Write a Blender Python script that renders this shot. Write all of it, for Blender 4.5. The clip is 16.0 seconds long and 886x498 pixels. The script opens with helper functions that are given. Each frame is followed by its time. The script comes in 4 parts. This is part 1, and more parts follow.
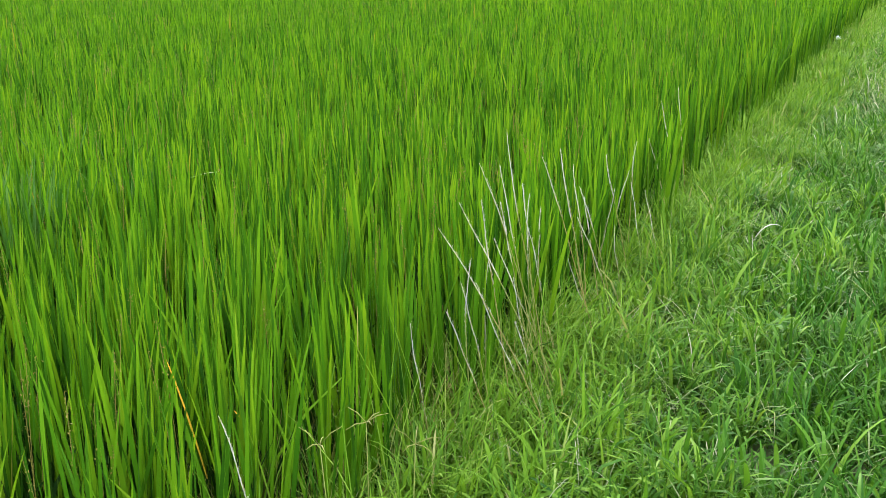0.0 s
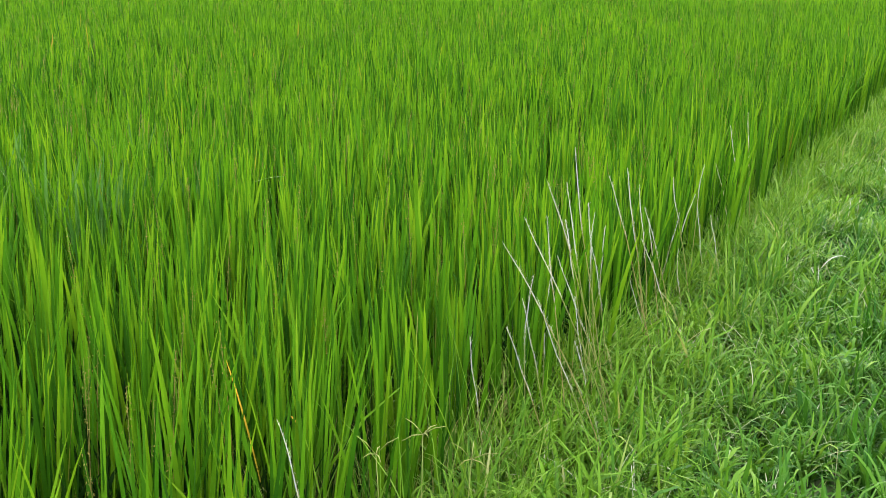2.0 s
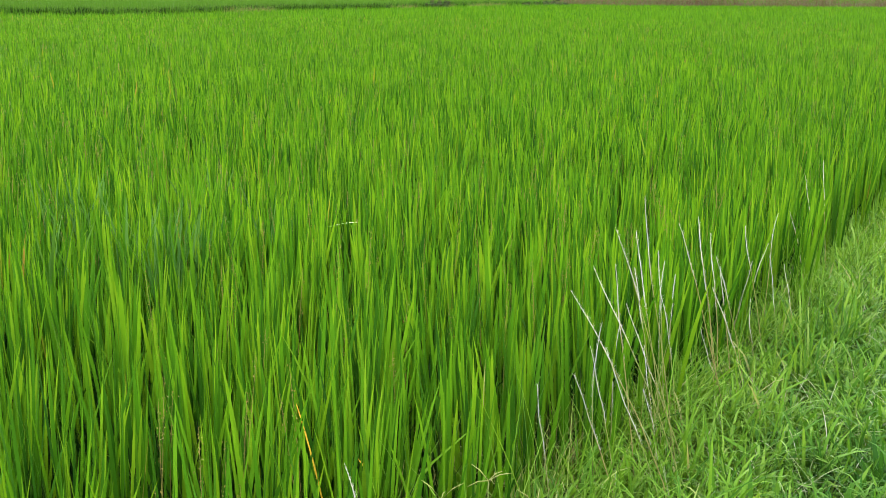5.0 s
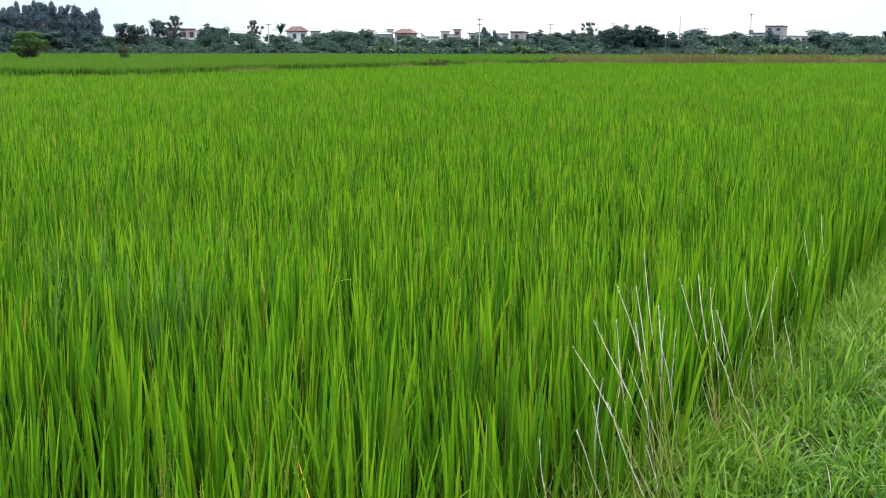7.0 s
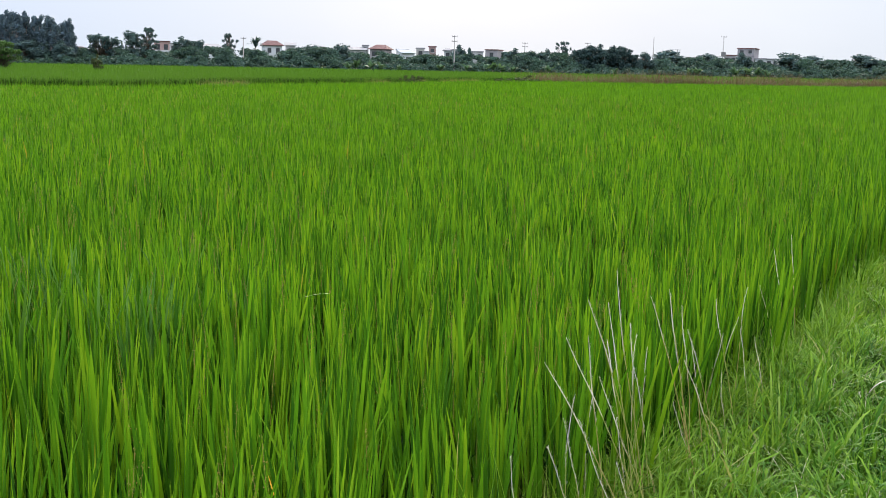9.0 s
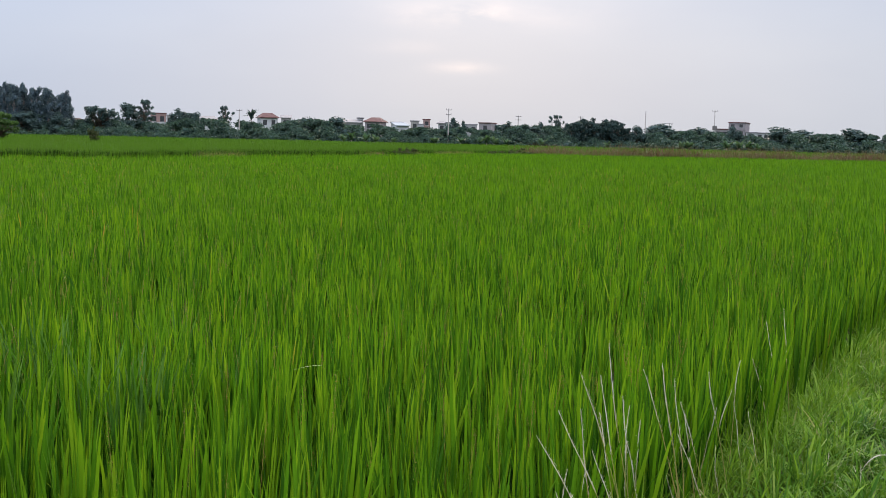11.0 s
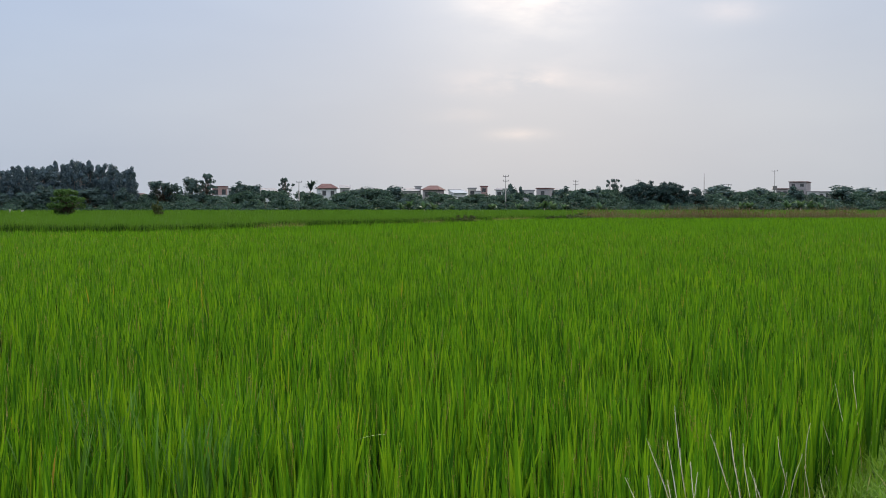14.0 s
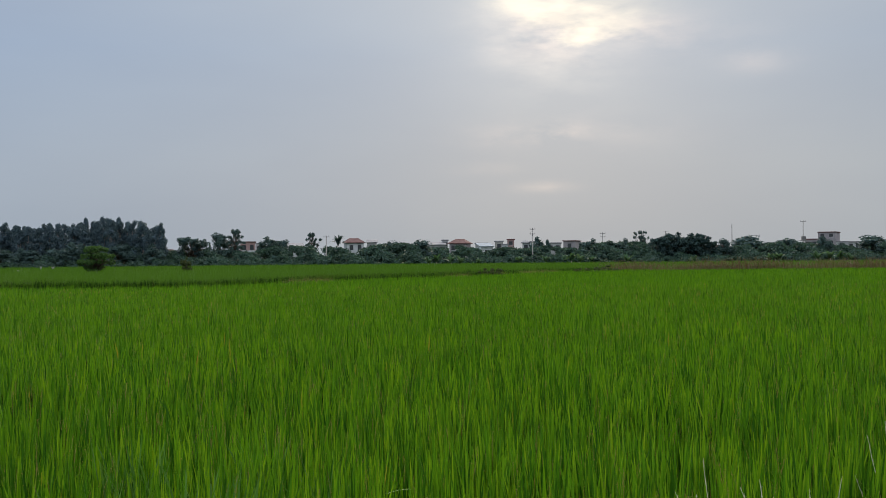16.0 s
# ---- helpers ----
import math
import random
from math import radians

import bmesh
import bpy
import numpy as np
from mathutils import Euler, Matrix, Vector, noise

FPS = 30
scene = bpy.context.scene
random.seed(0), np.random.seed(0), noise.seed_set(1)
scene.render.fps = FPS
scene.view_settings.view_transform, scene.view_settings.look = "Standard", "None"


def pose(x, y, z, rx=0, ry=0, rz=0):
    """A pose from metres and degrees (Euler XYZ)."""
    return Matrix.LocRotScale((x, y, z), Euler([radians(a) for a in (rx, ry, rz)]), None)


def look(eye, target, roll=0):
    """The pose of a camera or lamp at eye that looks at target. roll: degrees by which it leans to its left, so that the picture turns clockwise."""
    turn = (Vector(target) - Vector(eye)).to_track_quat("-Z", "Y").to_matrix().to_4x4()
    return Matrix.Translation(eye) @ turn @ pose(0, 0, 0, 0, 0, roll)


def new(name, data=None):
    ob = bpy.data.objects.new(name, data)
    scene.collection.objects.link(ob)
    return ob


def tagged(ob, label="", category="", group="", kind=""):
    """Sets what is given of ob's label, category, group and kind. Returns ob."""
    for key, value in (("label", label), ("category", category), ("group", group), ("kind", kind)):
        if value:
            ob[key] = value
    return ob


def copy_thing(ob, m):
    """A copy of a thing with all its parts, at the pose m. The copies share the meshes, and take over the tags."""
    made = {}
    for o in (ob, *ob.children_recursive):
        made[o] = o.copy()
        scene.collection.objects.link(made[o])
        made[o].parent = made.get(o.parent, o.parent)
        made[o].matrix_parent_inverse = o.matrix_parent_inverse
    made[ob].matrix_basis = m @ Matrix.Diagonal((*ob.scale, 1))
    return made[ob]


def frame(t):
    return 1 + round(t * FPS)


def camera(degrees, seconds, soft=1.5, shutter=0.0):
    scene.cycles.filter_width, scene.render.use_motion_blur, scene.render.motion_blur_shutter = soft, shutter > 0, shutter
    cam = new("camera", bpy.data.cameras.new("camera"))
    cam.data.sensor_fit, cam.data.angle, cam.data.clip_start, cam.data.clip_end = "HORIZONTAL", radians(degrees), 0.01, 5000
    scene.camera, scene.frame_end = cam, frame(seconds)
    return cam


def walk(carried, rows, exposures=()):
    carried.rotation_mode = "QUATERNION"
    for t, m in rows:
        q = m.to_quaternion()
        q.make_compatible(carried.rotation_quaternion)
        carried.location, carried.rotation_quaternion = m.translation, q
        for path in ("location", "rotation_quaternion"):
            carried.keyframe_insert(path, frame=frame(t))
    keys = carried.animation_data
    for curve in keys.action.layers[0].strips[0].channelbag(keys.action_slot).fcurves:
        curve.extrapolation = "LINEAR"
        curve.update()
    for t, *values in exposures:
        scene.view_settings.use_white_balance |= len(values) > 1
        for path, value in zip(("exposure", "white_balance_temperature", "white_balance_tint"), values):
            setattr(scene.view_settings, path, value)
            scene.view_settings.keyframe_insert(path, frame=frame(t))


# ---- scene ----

# The camera: held on a grassy bank beside a rice paddy, tilting up from the grass to the sky.
# World: y is the last heading, z = 0 is the top of the bank.
EYE = 1.6
cam = camera(43.0, 16.0, soft=0.5)
ROWS = [
    (0.0, 0.000, 0.000, 0.000, -9.79, -16.08, 1.06),
    (0.5, -0.001, 0.002, 0.005, -9.44, -15.82, 0.68),
    (1.0, -0.008, 0.011, 0.009, -9.09, -15.77, 0.13),
    (1.5, -0.010, 0.008, 0.005, -8.71, -15.61, 0.16),
    (2.0, -0.026, 0.025, -0.012, -6.41, -15.30, -0.88),
    (2.5, -0.029, 0.021, -0.002, -5.59, -15.04, -0.87),
    (3.0, -0.033, 0.027, -0.011, -4.81, -14.84, -1.25),
    (3.2, -0.032, 0.024, -0.011, -4.38, -14.82, -1.25),
    (5.3, -0.015, -0.013, 0.002, -2.62, -12.28, -0.46),
    (5.5, -0.015, -0.015, 0.002, -2.59, -11.71, -0.43),
    (6.0, -0.018, -0.011, 0.001, -2.33, -10.76, -0.16),
    (6.5, -0.020, -0.025, 0.001, -2.35, -10.28, -0.06),
    (7.0, -0.019, -0.025, 0.002, -2.74, -10.16, -0.15),
    (7.5, -0.023, -0.031, 0.002, -3.08, -10.11, -0.52),
    (8.0, -0.023, -0.024, -0.003, -3.29, -9.91, -0.72),
    (8.2, -0.023, -0.024, -0.003, -3.43, -9.82, -0.78),
    (10.3, -0.023, -0.031, 0.004, -4.51, -7.11, -1.50),
    (10.5, -0.023, -0.031, 0.004, -4.51, -6.57, -1.49),
    (11.0, -0.019, -0.034, 0.003, -4.30, -5.67, -1.34),
    (11.5, -0.018, -0.037, 0.006, -4.09, -4.88, -0.96),
    (12.0, -0.023, -0.039, 0.005, -3.97, -4.26, -0.79),
    (12.5, -0.028, -0.040, 0.005, -3.57, -4.13, -1.11),
    (13.0, -0.030, -0.041, 0.006, -2.75, -3.95, -0.39),
    (13.5, -0.030, -0.037, 0.005, -1.96, -3.53, -0.36),
    (14.0, -0.027, -0.059, 0.009, -1.37, -2.31, 0.00),
    (14.5, -0.021, -0.070, 0.010, -0.47, -1.19, 1.05),
    (15.0, -0.021, -0.077, 0.011, -0.20, -0.80, 1.20),
    (15.5, -0.019, -0.084, 0.011, -0.12, -0.29, 0.85),
    (16.0, -0.023, -0.088, 0.010, 0.00, 0.42, 0.50),
]
EXPOSURES = [
    (0.0, 1.47, 6500, 10), (3.0, 1.51, 6500, 10), (5.5, 1.60, 6500, 11), (6.2, 1.62, 6490, 11), (7.0, 1.24, 6510, 13), (8.0, 1.19, 6520, 14), (10.5, 0.66, 6600, 17),
    (11.5, 0.56, 6640, 18), (12.5, 0.55, 6650, 17), (13.0, 0.59, 6650, 17), (14.0, 0.38, 6650, 15), (14.5, 0.13, 6640, 14), (15.0, 0.02, 6630, 13), (16.0, -0.02, 6630, 12),
]
walk(cam, [(t, pose(x, y, EYE + z, 90 + pitch, roll, yaw)) for t, x, y, z, yaw, pitch, roll in ROWS], EXPOSURES)

# ---- light: a hazy overcast evening, the sun low ahead behind thin cloud ----
SUN_AZ, SUN_EL = 5.8, 12.2
sun_dir = Vector((math.sin(radians(SUN_AZ)) * math.cos(radians(SUN_EL)), math.cos(radians(SUN_AZ)) * math.cos(radians(SUN_EL)), math.sin(radians(SUN_EL))))


class Nodes:
    """Small helper that adds and links shader nodes."""

    def __init__(self, tree):
        self.tree = tree
        tree.nodes.clear()

    def add(self, kind, **inputs):
        node = self.tree.nodes.new(kind)
        for key, value in inputs.items():
            name = key.replace("_", " ")
            self.set(node, int(name[1:]) if name[0] == "i" and name[1:].isdigit() else name, value)
        return node

    def set(self, node, key, value):
        socket = node.inputs[key]
        if isinstance(value, bpy.types.NodeSocket):
            self.tree.links.new(value, socket)
        else:
            socket.default_value = value

    def math(self, op, a, b=0.0, clamp=False):
        node = self.add("ShaderNodeMath", i0=a, i1=b)
        node.operation, node.use_clamp = op, clamp
        return node.outputs[0]

    def vmath(self, op, a, b):
        node = self.add("ShaderNodeVectorMath", i0=a, i1=b)
        node.operation = op
        return node.outputs["Value" if op == "DOT_PRODUCT" else "Vector"]

    def mix(self, fac, a, b, blend="MIX"):
        node = self.tree.nodes.new("ShaderNodeMix")
        node.data_type, node.blend_type = "RGBA", blend
        self.set(node, 0, fac)
        self.set(node, 6, a)
        self.set(node, 7, b)
        return node.outputs[2]

    def ramp(self, fac, *stops):
        node = self.add("ShaderNodeValToRGB", Fac=fac)
        while len(node.color_ramp.elements) < len(stops):
            node.color_ramp.elements.new(0.5)
        for element, (place, colour) in zip(node.color_ramp.elements, stops):
            element.position, element.color = place, (*colour, 1) if len(colour) == 3 else colour
        return node.outputs[0]

    def noise(self, vector, scale, detail=3.0, rough=0.5):
        node = self.add("ShaderNodeTexNoise", Vector=vector, Scale=scale, Detail=detail, Roughness=rough)
        return node.outputs[0]


def grey(v):
    return (v, v, v)


world = bpy.data.worlds.new("evening_sky")
scene.world = world
world.use_nodes = True
n = Nodes(world.node_tree)
way = n.add("ShaderNodeTexCoord").outputs["Generated"]
sky = n.add("ShaderNodeTexSky")
sky.sky_type, sky.sun_disc = "NISHITA", False
sky.sun_elevation, sky.sun_rotation = radians(SUN_EL), radians(SUN_AZ)
sky.dust_density = 3.0
clear = n.mix(1.0, sky.outputs[0], (0.05, 0.05, 0.05, 1), "MULTIPLY")
flat = n.vmath("MULTIPLY", way, (1.0, 1.0, 3.2))
soft = n.noise(flat, 2.3, 4.0, 0.5)
fine = n.noise(flat, 7.0, 5.0, 0.55)
height = n.add("ShaderNodeSeparateXYZ", Vector=way).outputs[2]
veil = n.ramp(n.math("MULTIPLY", n.math("ADD", height, 0.02), 1.2), (0.0, (0.345, 0.392, 0.435)), (0.12, (0.355, 0.412, 0.475)), (0.24, (0.340, 0.422, 0.53)), (0.31, (0.375, 0.45, 0.545)), (0.5, (2.6, 2.73, 2.92)), (1.0, (1.65, 1.74, 1.87)))
veil = n.mix(n.math("MULTIPLY", n.math("SUBTRACT", soft, 0.42), 2.2, True), veil, n.mix(1.0, veil, (1.17, 1.15, 1.10, 1), "MULTIPLY"))
xyz = n.add("ShaderNodeSeparateXYZ", Vector=way)
leftward = n.math("MULTIPLY", n.math("SUBTRACT", 0.06, xyz.outputs[0]), 2.4, True)
veil = n.mix(leftward, veil, n.mix(1.0, veil, (0.93, 0.985, 1.06, 1), "MULTIPLY"))
near_sun = n.math("MAXIMUM", n.vmath("DOT_PRODUCT", way, sun_dir), 0.0)
wide = n.math("POWER", near_sun, 14.0)
core = n.math("POWER", near_sun, 700.0)
torn = n.math("MULTIPLY", n.math("SUBTRACT", fine, 0.40), 5.0, True)
glow = n.math("ADD", n.math("ADD", n.math("MULTIPLY", wide, 0.06), n.math("MULTIPLY", n.math("POWER", near_sun, 160.0), 0.11)), n.math("MULTIPLY", core, n.math("MULTIPLY", torn, 0.4)))
warm = n.mix(1.0, (1.0, 0.84, 0.58, 1), n.add("ShaderNodeCombineColor", i0=glow, i1=glow, i2=glow).outputs[0], "MULTIPLY")
cloudy = n.mix(0.98, clear, veil)
ribbon = n.math("MULTIPLY", n.math("SUBTRACT", n.noise(n.vmath("MULTIPLY", way, (10.0, 10.0, 26.0)), 1.0, 5.0, 0.6), 0.40), 4.0, True)
streak = 0.0
for az, el, wide_s, high_s, gain in ((4.2, 6.1, 0.048, 0.011, 0.13), (5.9, 6.25, 0.020, 0.008, 0.17), (5.2, 3.5, 0.024, 0.005, 0.14), (2.2, 4.5, 0.03, 0.006, 0.05), (9.0, 6.3, 0.06, 0.016, 0.05), (15.6, 9.45, 0.03, 0.010, 0.09), (6.7, 11.2, 0.06, 0.022, 0.36), (9.5, 10.9, 0.08, 0.016, 0.15)):
    centre = (math.sin(radians(az)) * math.cos(radians(el)), math.cos(radians(az)) * math.cos(radians(el)), math.sin(radians(el)))
    away = n.vmath("MULTIPLY", n.vmath("SUBTRACT", way, centre), (1 / wide_s, 8.0, 1 / high_s))
    lobe = n.math("POWER", 2.718, n.math("MULTIPLY", n.vmath("DOT_PRODUCT", away, away), -1.0))
    streak = n.math("ADD", n.math("MULTIPLY", n.math("MULTIPLY", lobe, gain), n.math("ADD", n.math("MULTIPLY", ribbon, 1.0), n.math("MULTIPLY", torn, 0.35))), streak)
# the torn gap in the cloud below the sun: a wedge whose lower rim is the brightest
wave = n.math("MULTIPLY", n.math("SUBTRACT", n.noise(n.vmath("MULTIPLY", way, (1.0, 1.0, 2.2)), 26.0, 5.0, 0.6), 0.5), 0.045)
run = n.math("SUBTRACT", xyz.outputs[0], 0.119)
rim = n.math("MAXIMUM", n.math("MULTIPLY", run, -0.42), n.math("MULTIPLY", run, 0.30))
above = n.math("ADD", n.math("SUBTRACT", n.math("SUBTRACT", height, 0.178), rim), wave)
gap = n.math("MULTIPLY", n.math("ADD", above, 0.002), 60.0, True)
fade = n.math("POWER", 2.718, n.math("MULTIPLY", n.math("POWER", n.math("ABSOLUTE", n.math("DIVIDE", n.math("ADD", run, 0.012), 0.056)), 2.0), -1.0))
fade = n.math("MULTIPLY", fade, n.math("POWER", 2.718, n.math("MULTIPLY", n.math("MAXIMUM", above, 0.0), -9.0)))
fade = n.math("MULTIPLY", fade, n.math("ADD", n.math("MULTIPLY", torn, 0.6), 0.4))
lit = n.math("MULTIPLY", n.math("MULTIPLY", gap, fade), 0.60)
cream = n.mix(1.0, (1.0, 0.80, 0.36, 1), n.add("ShaderNodeCombineColor", i0=lit, i1=lit, i2=lit).outputs[0], "MULTIPLY")
rosy = n.mix(1.0, (1.0, 0.68, 0.42, 1), n.add("ShaderNodeCombineColor", i0=streak, i1=streak, i2=streak).outputs[0], "MULTIPLY")
rosy = n.mix(1.0, rosy, cream, "ADD")
whole = n.mix(1.0, n.mix(1.0, cloudy, warm, "ADD"), rosy, "ADD")
back = n.add("ShaderNodeBackground", Color=whole, Strength=1.0)
n.tree.links.new(back.outputs[0], n.add("ShaderNodeOutputWorld").inputs[0])

sun_data = bpy.data.lights.new("sun", "SUN")
sun_data.energy, sun_data.angle, sun_data.color = 3.0, radians(36), (1.0, 0.87, 0.68)
sun = new("sun", sun_data)
sun.matrix_world = look(sun_dir * 100, (0, 0, 0))


# ---- materials ----
def material(name):
    m = bpy.data.materials.new(name)
    m.use_nodes = True
    return m, Nodes(m.node_tree)


def finish(n, shader):
    n.tree.links.new(shader, n.add("ShaderNodeOutputMaterial").inputs[0])


def surface(name, colours, scale=3.0, rough=0.8, bump=0.3, fine=25.0, metal=0.0):
    """A worn surface: two or three colours mixed by coarse stains and fine grain, with relief."""
    m, n = material(name)
    place = n.add("ShaderNodeTexCoord").outputs["Object"]
    coarse, grain = n.noise(place, scale, 4.0), n.noise(place, fine, 3.0, 0.6)
    both = n.math("ADD", n.math("MULTIPLY", coarse, 0.65), n.math("MULTIPLY", grain, 0.35))
    k = len(colours) - 1
    colour = n.ramp(both, *[(0.34 + 0.32 * i / k, c) for i, c in enumerate(colours)])
    relief = n.add("ShaderNodeBump", Strength=bump, Distance=0.02, Height=both)
    p = n.add("ShaderNodeBsdfPrincipled", Base_Color=colour, Roughness=rough, Metallic=metal, Normal=relief.outputs[0])
    p.inputs["Specular IOR Level"].default_value = 0.5 if rough < 0.6 else 0.05
    finish(n, p.outputs[0])
    return m


def leafy(name, hues, along, thin=0.4, rough=0.5, patch=0.6, patch_hue=(0.06, 0.12, 0.012), gloss=0.06):
    """Blades and leaves: u of the map is the blade's own chance value, v runs from root to tip."""
    m, n = material(name)
    uv = n.add("ShaderNodeSeparateXYZ", Vector=n.add("ShaderNodeTexCoord").outputs["UV"])
    own = n.ramp(uv.outputs[0], *hues)
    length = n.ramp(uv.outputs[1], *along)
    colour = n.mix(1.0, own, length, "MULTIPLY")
    place = n.add("ShaderNodeTexCoord").outputs["Object"]
    spots = n.math("MULTIPLY", n.math("SUBTRACT", n.noise(place, patch, 3.0), 0.45), 2.5, True)
    colour = n.mix(n.math("MULTIPLY", spots, 0.45), colour, (*patch_hue, 1))
    p = n.add("ShaderNodeBsdfPrincipled", Base_Color=colour, Roughness=rough)
    p.inputs["Specular IOR Level"].default_value = gloss
    t = n.add("ShaderNodeBsdfTranslucent", Color=n.mix(1.0, colour, (1.25, 1.2, 0.7, 1), "MULTIPLY"))
    both = n.add("ShaderNodeMixShader", Fac=thin, i1=p.outputs[0], i2=t.outputs[0])
    finish(n, both.outputs[0])
    return m


# The wide tone range between blades also stands for backlit and shaded leaves.
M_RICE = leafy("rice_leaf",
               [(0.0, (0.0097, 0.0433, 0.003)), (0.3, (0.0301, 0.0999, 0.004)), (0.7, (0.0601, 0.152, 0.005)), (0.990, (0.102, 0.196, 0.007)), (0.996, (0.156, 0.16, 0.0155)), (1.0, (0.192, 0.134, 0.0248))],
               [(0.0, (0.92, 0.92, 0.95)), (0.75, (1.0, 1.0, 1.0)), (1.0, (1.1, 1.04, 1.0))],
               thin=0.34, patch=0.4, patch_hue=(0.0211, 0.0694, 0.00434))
# Duller and bluer than the near rice: distance haze put into the colour.
M_FARRICE = leafy("hazy_second_paddy_rice",
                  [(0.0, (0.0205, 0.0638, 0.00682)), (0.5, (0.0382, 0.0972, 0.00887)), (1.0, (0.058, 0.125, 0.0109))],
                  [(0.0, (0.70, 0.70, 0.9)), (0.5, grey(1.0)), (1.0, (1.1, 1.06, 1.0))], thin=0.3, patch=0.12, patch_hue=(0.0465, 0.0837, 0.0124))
# Older low leaves, coloured near black to stand for shade between the plants.
M_SHADELEAF = leafy("shade_dark_old_leaf",
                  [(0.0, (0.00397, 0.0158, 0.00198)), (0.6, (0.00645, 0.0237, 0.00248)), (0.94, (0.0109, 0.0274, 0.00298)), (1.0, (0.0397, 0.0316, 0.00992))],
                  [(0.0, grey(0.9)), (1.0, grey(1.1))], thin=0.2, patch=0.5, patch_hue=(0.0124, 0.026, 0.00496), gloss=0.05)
# Blade colour falls to about 0.6 at the root.
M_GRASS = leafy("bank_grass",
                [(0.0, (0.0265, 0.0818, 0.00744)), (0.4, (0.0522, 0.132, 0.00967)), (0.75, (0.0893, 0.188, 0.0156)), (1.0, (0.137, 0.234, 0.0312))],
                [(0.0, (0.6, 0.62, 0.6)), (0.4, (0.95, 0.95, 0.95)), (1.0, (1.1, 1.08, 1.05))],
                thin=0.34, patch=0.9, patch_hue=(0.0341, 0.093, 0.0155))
M_FRINGE = leafy("fringe_grass",
                 [(0.0, (0.0465, 0.113, 0.00893)), (0.4, (0.0891, 0.185, 0.0134)), (0.8, (0.135, 0.25, 0.0223)), (0.95, (0.17, 0.272, 0.0446)), (1.0, (0.264, 0.25, 0.104))],
                 [(0.0, (0.85, 0.85, 0.85)), (1.0, (1.05, 1.05, 1.05))], thin=0.38, patch=0.9, patch_hue=(0.0527, 0.124, 0.0186))
# Darker towards the root, as the bank grass is.
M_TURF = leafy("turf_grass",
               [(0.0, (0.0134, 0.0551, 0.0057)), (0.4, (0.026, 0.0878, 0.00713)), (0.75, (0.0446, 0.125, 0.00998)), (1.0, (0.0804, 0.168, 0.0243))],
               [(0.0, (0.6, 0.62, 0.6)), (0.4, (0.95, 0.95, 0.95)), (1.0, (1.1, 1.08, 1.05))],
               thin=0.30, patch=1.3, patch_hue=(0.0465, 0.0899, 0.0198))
M_DRY = leafy("dry_grass", [(0.0, (0.0589, 0.0372, 0.026)), (0.5, (0.0868, 0.0558, 0.0403)), (0.85, (0.0744, 0.0558, 0.0341)), (1.0, (0.062, 0.0744, 0.031))], [(0.0, (0.8, 0.8, 0.8)), (1.0, (1.1, 1.1, 1.1))], thin=0.3)
M_HAY = leafy("bund_hay", [(0.0, (0.0806, 0.0744, 0.0279)), (0.6, (0.118, 0.105, 0.0434)), (1.0, (0.0744, 0.0992, 0.0248))], [(0.0, (0.8, 0.8, 0.8)), (1.0, (1.1, 1.1, 1.1))], thin=0.3)
# Far crowns and bamboo: bluish distance haze is mixed into the leaf colour.
M_CROWN = leafy("hazy_tree_leaves", [(0.0, (0.0255, 0.0468, 0.0524)), (0.5, (0.0368, 0.0656, 0.065)), (1.0, (0.0536, 0.0856, 0.0776))], [(0.0, grey(0.9)), (1.0, grey(1.1))], thin=0.25, patch=0.25, patch_hue=(0.0186, 0.0372, 0.0186), gloss=0.03)
M_BAMBOO = leafy("hazy_bamboo_leaves", [(0.0, (0.0163, 0.0337, 0.0383)), (0.5, (0.0253, 0.048, 0.0482)), (1.0, (0.0409, 0.0688, 0.0643))], [(0.0, grey(0.9)), (1.0, grey(1.1))], thin=0.25, patch=0.25, patch_hue=(0.0124, 0.0248, 0.0186), gloss=0.03)
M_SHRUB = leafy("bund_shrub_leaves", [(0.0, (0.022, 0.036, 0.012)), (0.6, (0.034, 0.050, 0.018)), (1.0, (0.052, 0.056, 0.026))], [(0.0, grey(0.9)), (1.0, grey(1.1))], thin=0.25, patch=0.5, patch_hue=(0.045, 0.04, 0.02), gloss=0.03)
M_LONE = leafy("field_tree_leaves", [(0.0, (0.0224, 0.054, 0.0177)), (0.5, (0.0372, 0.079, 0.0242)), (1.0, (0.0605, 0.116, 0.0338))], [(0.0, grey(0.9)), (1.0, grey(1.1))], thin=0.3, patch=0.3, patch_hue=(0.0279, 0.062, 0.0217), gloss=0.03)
# Eucalypts and thicket carry the same blue haze in their leaf colour.
M_EUCALYPT = leafy("hazy_eucalypt_leaves", [(0.0, (0.0347, 0.0577, 0.0776)), (0.6, (0.0485, 0.0774, 0.099)), (1.0, (0.0652, 0.099, 0.11))], [(0.0, grey(0.9)), (1.0, grey(1.1))], thin=0.25, patch=0.2, patch_hue=(0.0124, 0.0279, 0.0186), gloss=0.03)
M_THICKET = leafy("hazy_thicket_leaves", [(0.0, (0.0211, 0.0427, 0.0398)), (0.5, (0.0294, 0.0569, 0.0479)), (1.0, (0.0421, 0.0751, 0.0561))], [(0.0, grey(0.9)), (1.0, grey(1.1))], thin=0.3, patch=0.12, patch_hue=(0.0186, 0.0465, 0.0248), gloss=0.03)
M_BANANA = leafy("banana_leaf", [(0.0, (0.0273, 0.0627, 0.0335)), (1.0, (0.0546, 0.095, 0.0558))], [(0.0, grey(0.9)), (1.0, grey(1.1))], thin=0.4)
